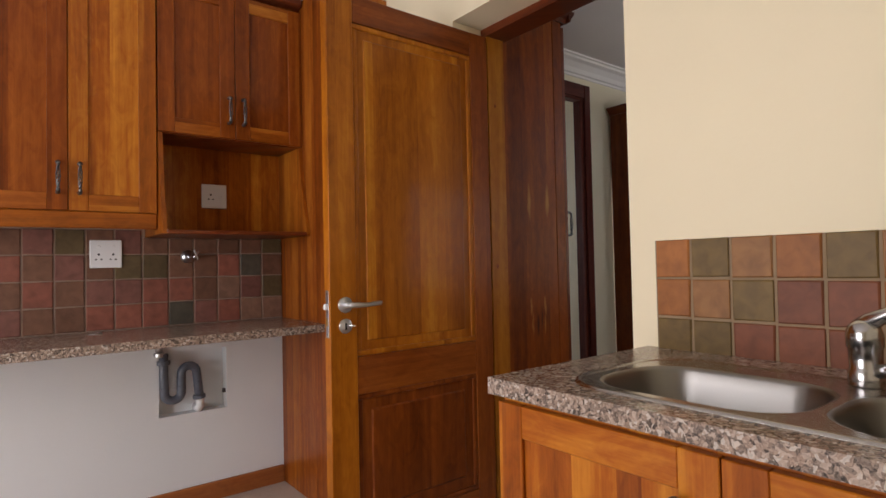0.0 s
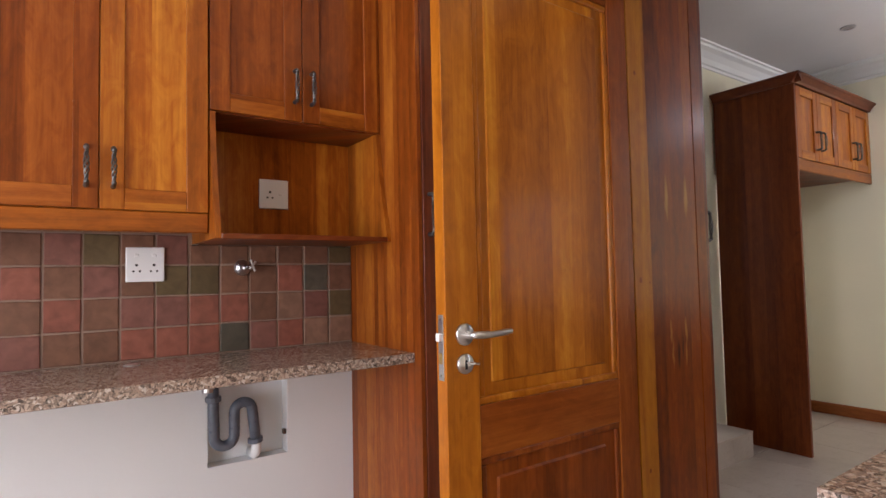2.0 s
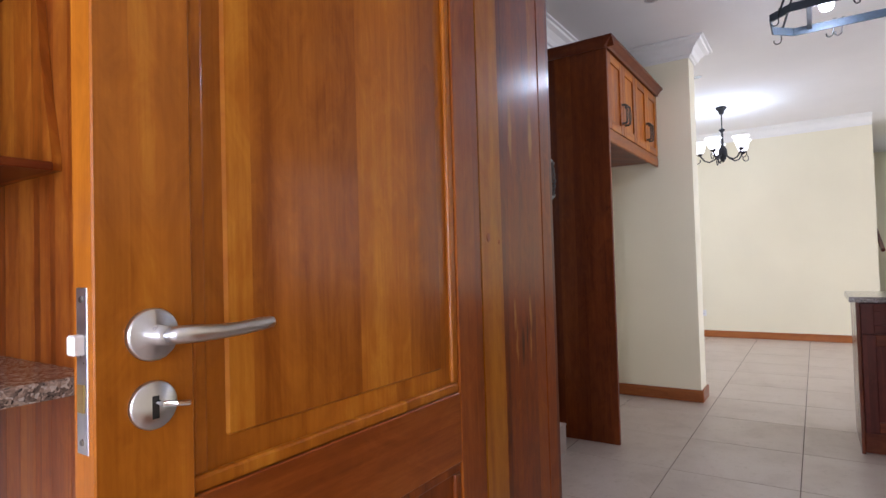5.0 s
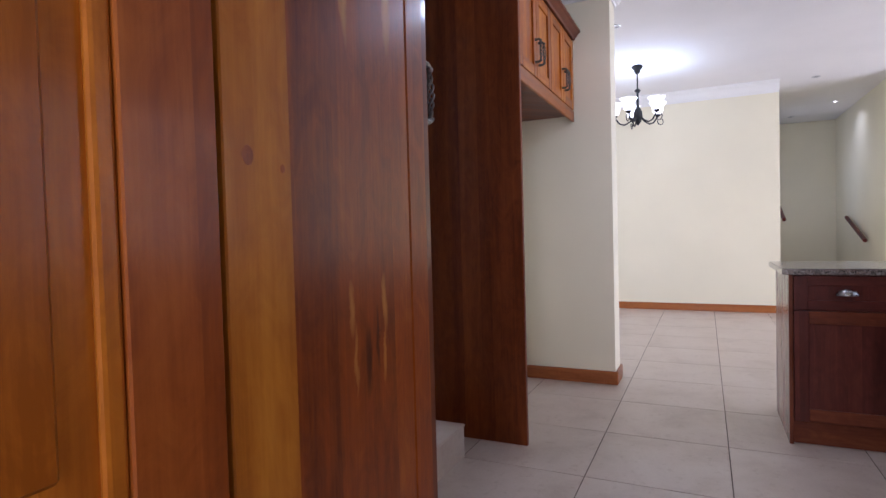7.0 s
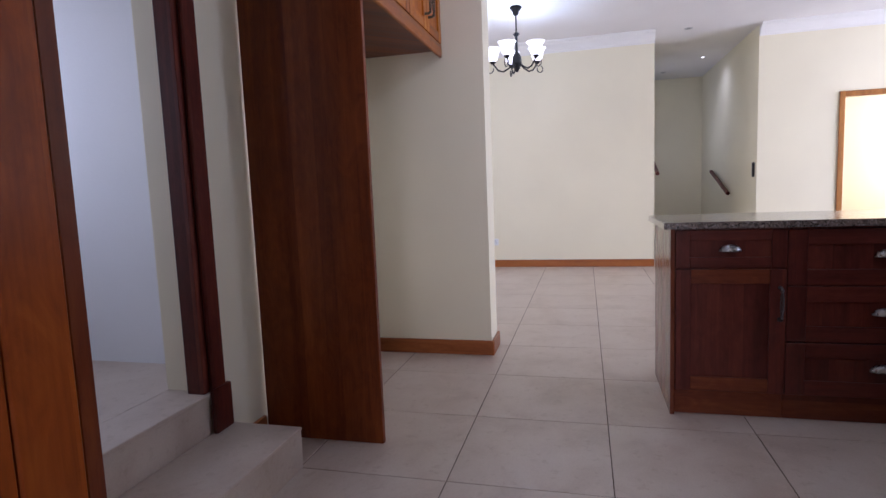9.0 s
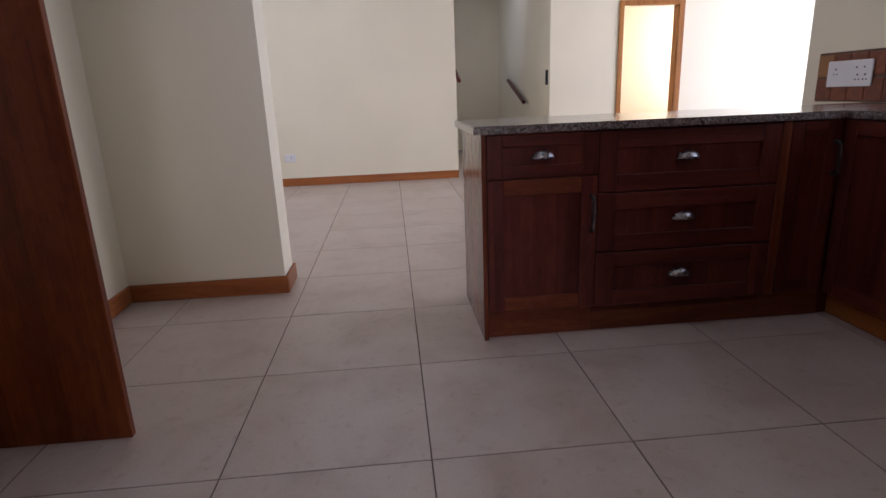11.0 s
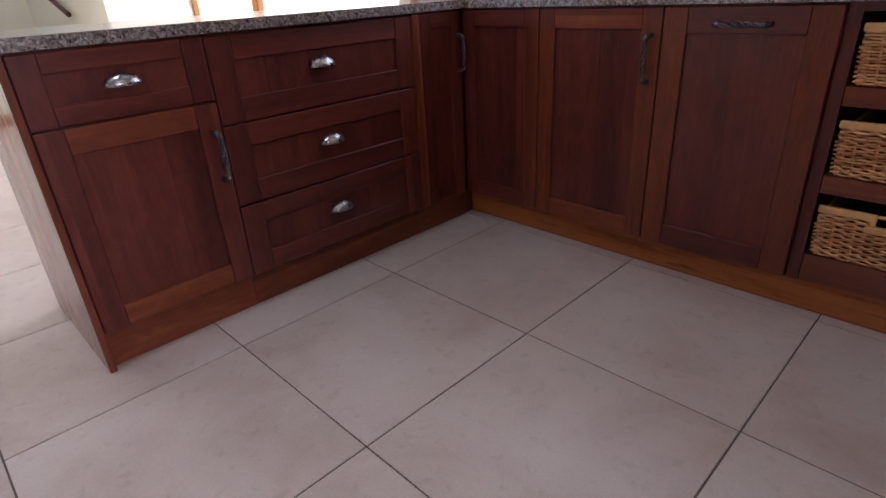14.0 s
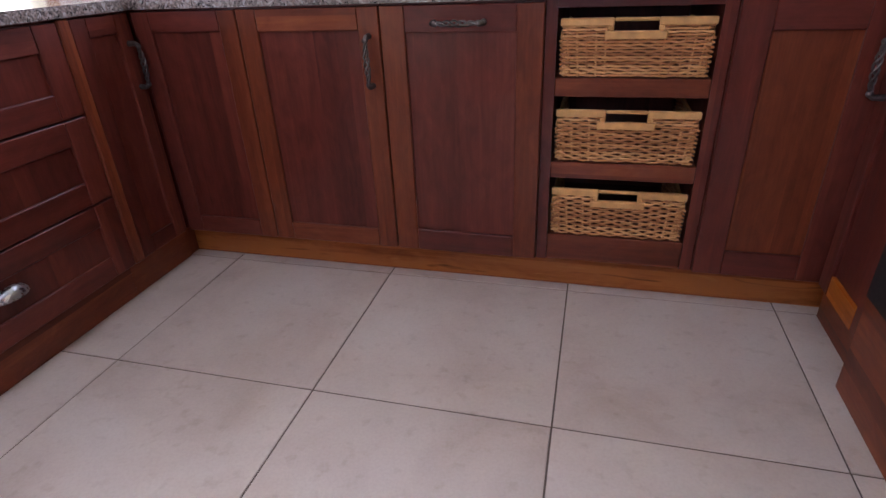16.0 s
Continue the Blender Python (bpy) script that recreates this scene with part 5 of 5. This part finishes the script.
for i in range(5):
    a = radians(20 + 72 * i)
    o = Vector((math.cos(a), math.sin(a), 0))
    arm = [CC + o * r + Vector((0, 0, z)) for r, z in ((0.03, 0.03), (0.08, -0.02), (0.14, -0.05), (0.19, -0.035), (0.225, 0.01), (0.245, 0.04))]
    ar = part("arm", tube(bmesh.new(), arm, 0.008, 8), iron, ch, "curved iron arm", True)
    tip = arm[-1]
    part("candle_cup", lathe(bmesh.new(), [(0.012, -0.01), (0.030, 0.005), (0.032, 0.018), (0.02, 0.02)], Matrix.Translation(tip), 14), iron, ar)
    part("scroll", tube(bmesh.new(), arc(CC + o * 0.275 + Vector((0, 0, -0.02)), 0.035, -200, 60, 10, o, (0, 0, 1)), 0.005, 6), iron, ar)
    part("shade", lathe(bmesh.new(), [(0.022, 0.016), (0.044, 0.032), (0.056, 0.062), (0.058, 0.092), (0.070, 0.122), (0.090, 0.146), (0.087, 0.147), (0.066, 0.122), (0.054, 0.092), (0.046, 0.05), (0.0, 0.03)], Matrix.Translation(tip), 20), shade_glow, ar, "lit frosted tulip shade", True)
    bulb("chandelier_light", tip + Vector((0, 0, 0.16)), 2.6, 0.05, (0.66, 0.86, 1.0))


def downlight(x, y, lit=False):
    ob = thing("downlight", (x, y, CEIL), "round brushed steel ceiling downlight", "downlight", "ceiling downlights")
    part("trim_ring", lathe(bmesh.new(), [(0.030, -0.001), (0.032, -0.006), (0.046, -0.005), (0.048, -0.001)], pose(x, y, CEIL), 24), satin, ob, smooth=True)
    part("lens", lathe(bmesh.new(), [(0.029, -0.0015), (0.015, -0.003), (0.0, -0.003)], pose(x, y, CEIL), 18), spot_glow if lit else bulb_off, ob, "lit lens" if lit else "unlit lens")


for x, y, lit in ((4.2, 2.2, False), (6.15, 2.24, False), (9.1, 0.32, False), (10.9, -0.18, True), (11.9, 0.25, False)):
    downlight(x, y, lit)
spot = new("stair_downlight", bpy.data.lights.new("stair_downlight", "SPOT"))
spot.data.energy, spot.data.spot_size, spot.data.spot_blend, spot.data.shadow_soft_size, spot.data.color = 14, radians(140), 1.0, 0.03, (0.84, 0.90, 1.0)
spot.matrix_world = look((10.9, -0.18, CEIL - 0.02), (10.9, -0.18, 0))

# ---------------------------------------------------------------- dining and stair end
hr = thing("handrail", (11.4, -0.47, 1.15), "dark wooden stair handrail on the wall", "handrail", "stair handrails")
part("rail", tube(bmesh.new(), [(10.40, -0.43, 0.86), (11.50, -0.43, 1.19)], 0.028, 10), wood_dark, hr)
for x, z in ((10.6, 0.92), (11.3, 1.13)):
    part("bracket", tube(bmesh.new(), [(x, -0.488, z - 0.05), (x, -0.43, z)], 0.008, 8), iron, hr)
hr2 = thing("handrail", (10.2, 0.6, 1.2), "dark wooden stair handrail end on the wall", "handrail", "stair handrails")
part("rail", tube(bmesh.new(), [(9.40, 0.63, 1.17), (10.9, 0.63, 1.66)], 0.025, 10), wood_dark, hr2)
part("bracket", tube(bmesh.new(), [(10.2, 0.702, 1.38), (10.2, 0.63, 1.43)], 0.008, 8), iron, hr2)
sw = thing("wall_switch", (9.55, -0.49, 1.23), "small dark wall switch plate by the stair", "switch")
part("plate", one(9.33, -0.489, 1.08, 9.42, -0.478, 1.26), iron, sw, bevel=0.004)
part("rocker", one(9.355, -0.478, 1.14, 9.395, -0.474, 1.20), dark_hole, sw)
socket("wall_socket", facing("W", 9.096), 2.75, 0.34, 0.13, 0.09, triple(-0.02, 0), [(0.03, 0)], "white power socket low on the dining wall")

df = thing("far_door_frame", (9.25, -1.75, 0), "orange-brown wooden door frame round an open doorway", "door frame")
for y0, y1 in ((-1.405, -1.345), (-2.175, -2.10)):
    part("architrave", one(9.228, y0, 0, 9.249, y1, 2.03), wood_frame, df, bevel=0.004)
part("architrave", one(9.228, -2.10, 1.965, 9.249, -1.405, 2.03), wood_frame, df, bevel=0.004)
for y0, y1 in ((-1.405, -1.371), (-2.129, -2.095)):
    part("jamb", one(9.25, y0, 0, 9.36, y1, 1.969), wood_frame, df)

# glass doors of the living end
gd = structure("window_2", one(6.0, -4.72, 2.28, 9.0, -4.66, 2.35), alu_dark, "tall glazed doors of the living end", "window")
for x in (6.0, 7.47, 8.94):
    part("window_frame", one(x, -4.72, 0, x + 0.06, -4.66, 2.28), alu_dark, gd)

# ---------------------------------------------------------------- tiles, last
def shared(name, mesh, where, parent):
    ob = new(name, mesh)
    ob.parent = parent
    ob.location = where
    return ob


def slab_mesh(name, w, d, h, bevel, material, wobble=0.0, seed=0):
    bm = one(-w / 2, -d / 2, -h, w / 2, d / 2, 0)
    rr = random.Random(seed)
    if wobble:
        for v in bm.verts:
            v.co.x += rr.uniform(-wobble, wobble)
            v.co.y += rr.uniform(-wobble, wobble)
    top = [e for e in bm.edges if all(v.co.z > -1e-6 for v in e.verts)]
    bmesh.ops.bevel(bm, geom=top, offset=bevel, segments=1, affect="EDGES")
    bmesh.ops.recalc_face_normals(bm, faces=bm.faces)
    me = bpy.data.meshes.new(name)
    bm.to_mesh(me)
    bm.free()
    me.materials.append(material)
    return me


ft = slab_mesh("floor_tile", PITCH - 0.0044, PITCH - 0.0044, 0.01, 0.0012, tile_mat)
for i in range(-9, 15):
    for j in range(-2, 6):
        x, y = GX + PITCH * (i + 0.5), GY + PITCH * (j + 0.5)
        if x > 9.9 and y > 0.9:
            continue
        shared("floor_tile", ft, (x, y, 0.0), floor)

def tile_set(w, h, keys, seed):
    return {k: [slab_mesh("clay_tile", w, h, 0.006, 0.003, CLAY[k], 0.0022, seed + q) for q in range(3)] for k in keys}


# rows from the counter up, columns from the tall cupboard outwards
ROWS_L = ("ttrpsrrrbbpbrpb", "optbrrppbrbprbp", "bsrbboobpbrpbpr")
clay, clay_head, clay_top, clay_r = tile_set(0.113, 0.1145, "rpbtos", 0), tile_set(0.113, 0.076, "bo", 20), tile_set(0.113, 0.046, "b", 30), tile_set(0.108, 0.1125, "engd", 40)
clay_p = tile_set(0.111, 0.113, "nd", 60)
rr = random.Random(4)
for r, line in enumerate(ROWS_L):
    for c, k in enumerate(line):
        ob = shared("tile", rr.choice(clay[k]), (TX - 0.0605 - 0.1205 * c, 3.1845, 1.0015 + 0.1215 * r), splash_l)
        ob.rotation_euler = (radians(90), 0, 0)
for c in range(15):
    x = TX - 0.0605 - 0.1205 * c
    full = clay["pbopbrbpb"[c - 6]] if c > 5 else clay_head["o" if c == 0 else "b"]
    ob = shared("tile", rr.choice(full), (x, 3.1845, 1.366 if c > 5 else 1.3475), splash_l)
    ob.rotation_euler = (radians(90), 0, 0)
    if c > 5:
        ob = shared("tile", rr.choice(clay_top["b"]), (x, 3.1845, 1.4545), splash_l)
        ob.rotation_euler = (radians(90), 0, 0)
# rows from the top down, columns from the doorway inwards
for r, line in enumerate(("egneg" "negen" "gnegnege", "engdd" "egned" "engedngd", "ggddd" "gdegd" "dgedgdeg")):
    for c, k in enumerate(line):
        ob = shared("tile", rr.choice(clay_r[k]), (1.2755, 0.987 - 0.116 * c, 1.2305 - 0.121 * r), splash_r)
        ob.rotation_euler = (radians(90), 0, radians(-90))
for c in range(5):
    for r in range(2):
        ob = shared("tile", rr.choice(clay_p[rr.choice("dddn")]), (5.2325 - 0.114 * c, -0.938, 0.958 + 0.128 * r), patch)
        ob.rotation_euler = (radians(90), 0, radians(180))
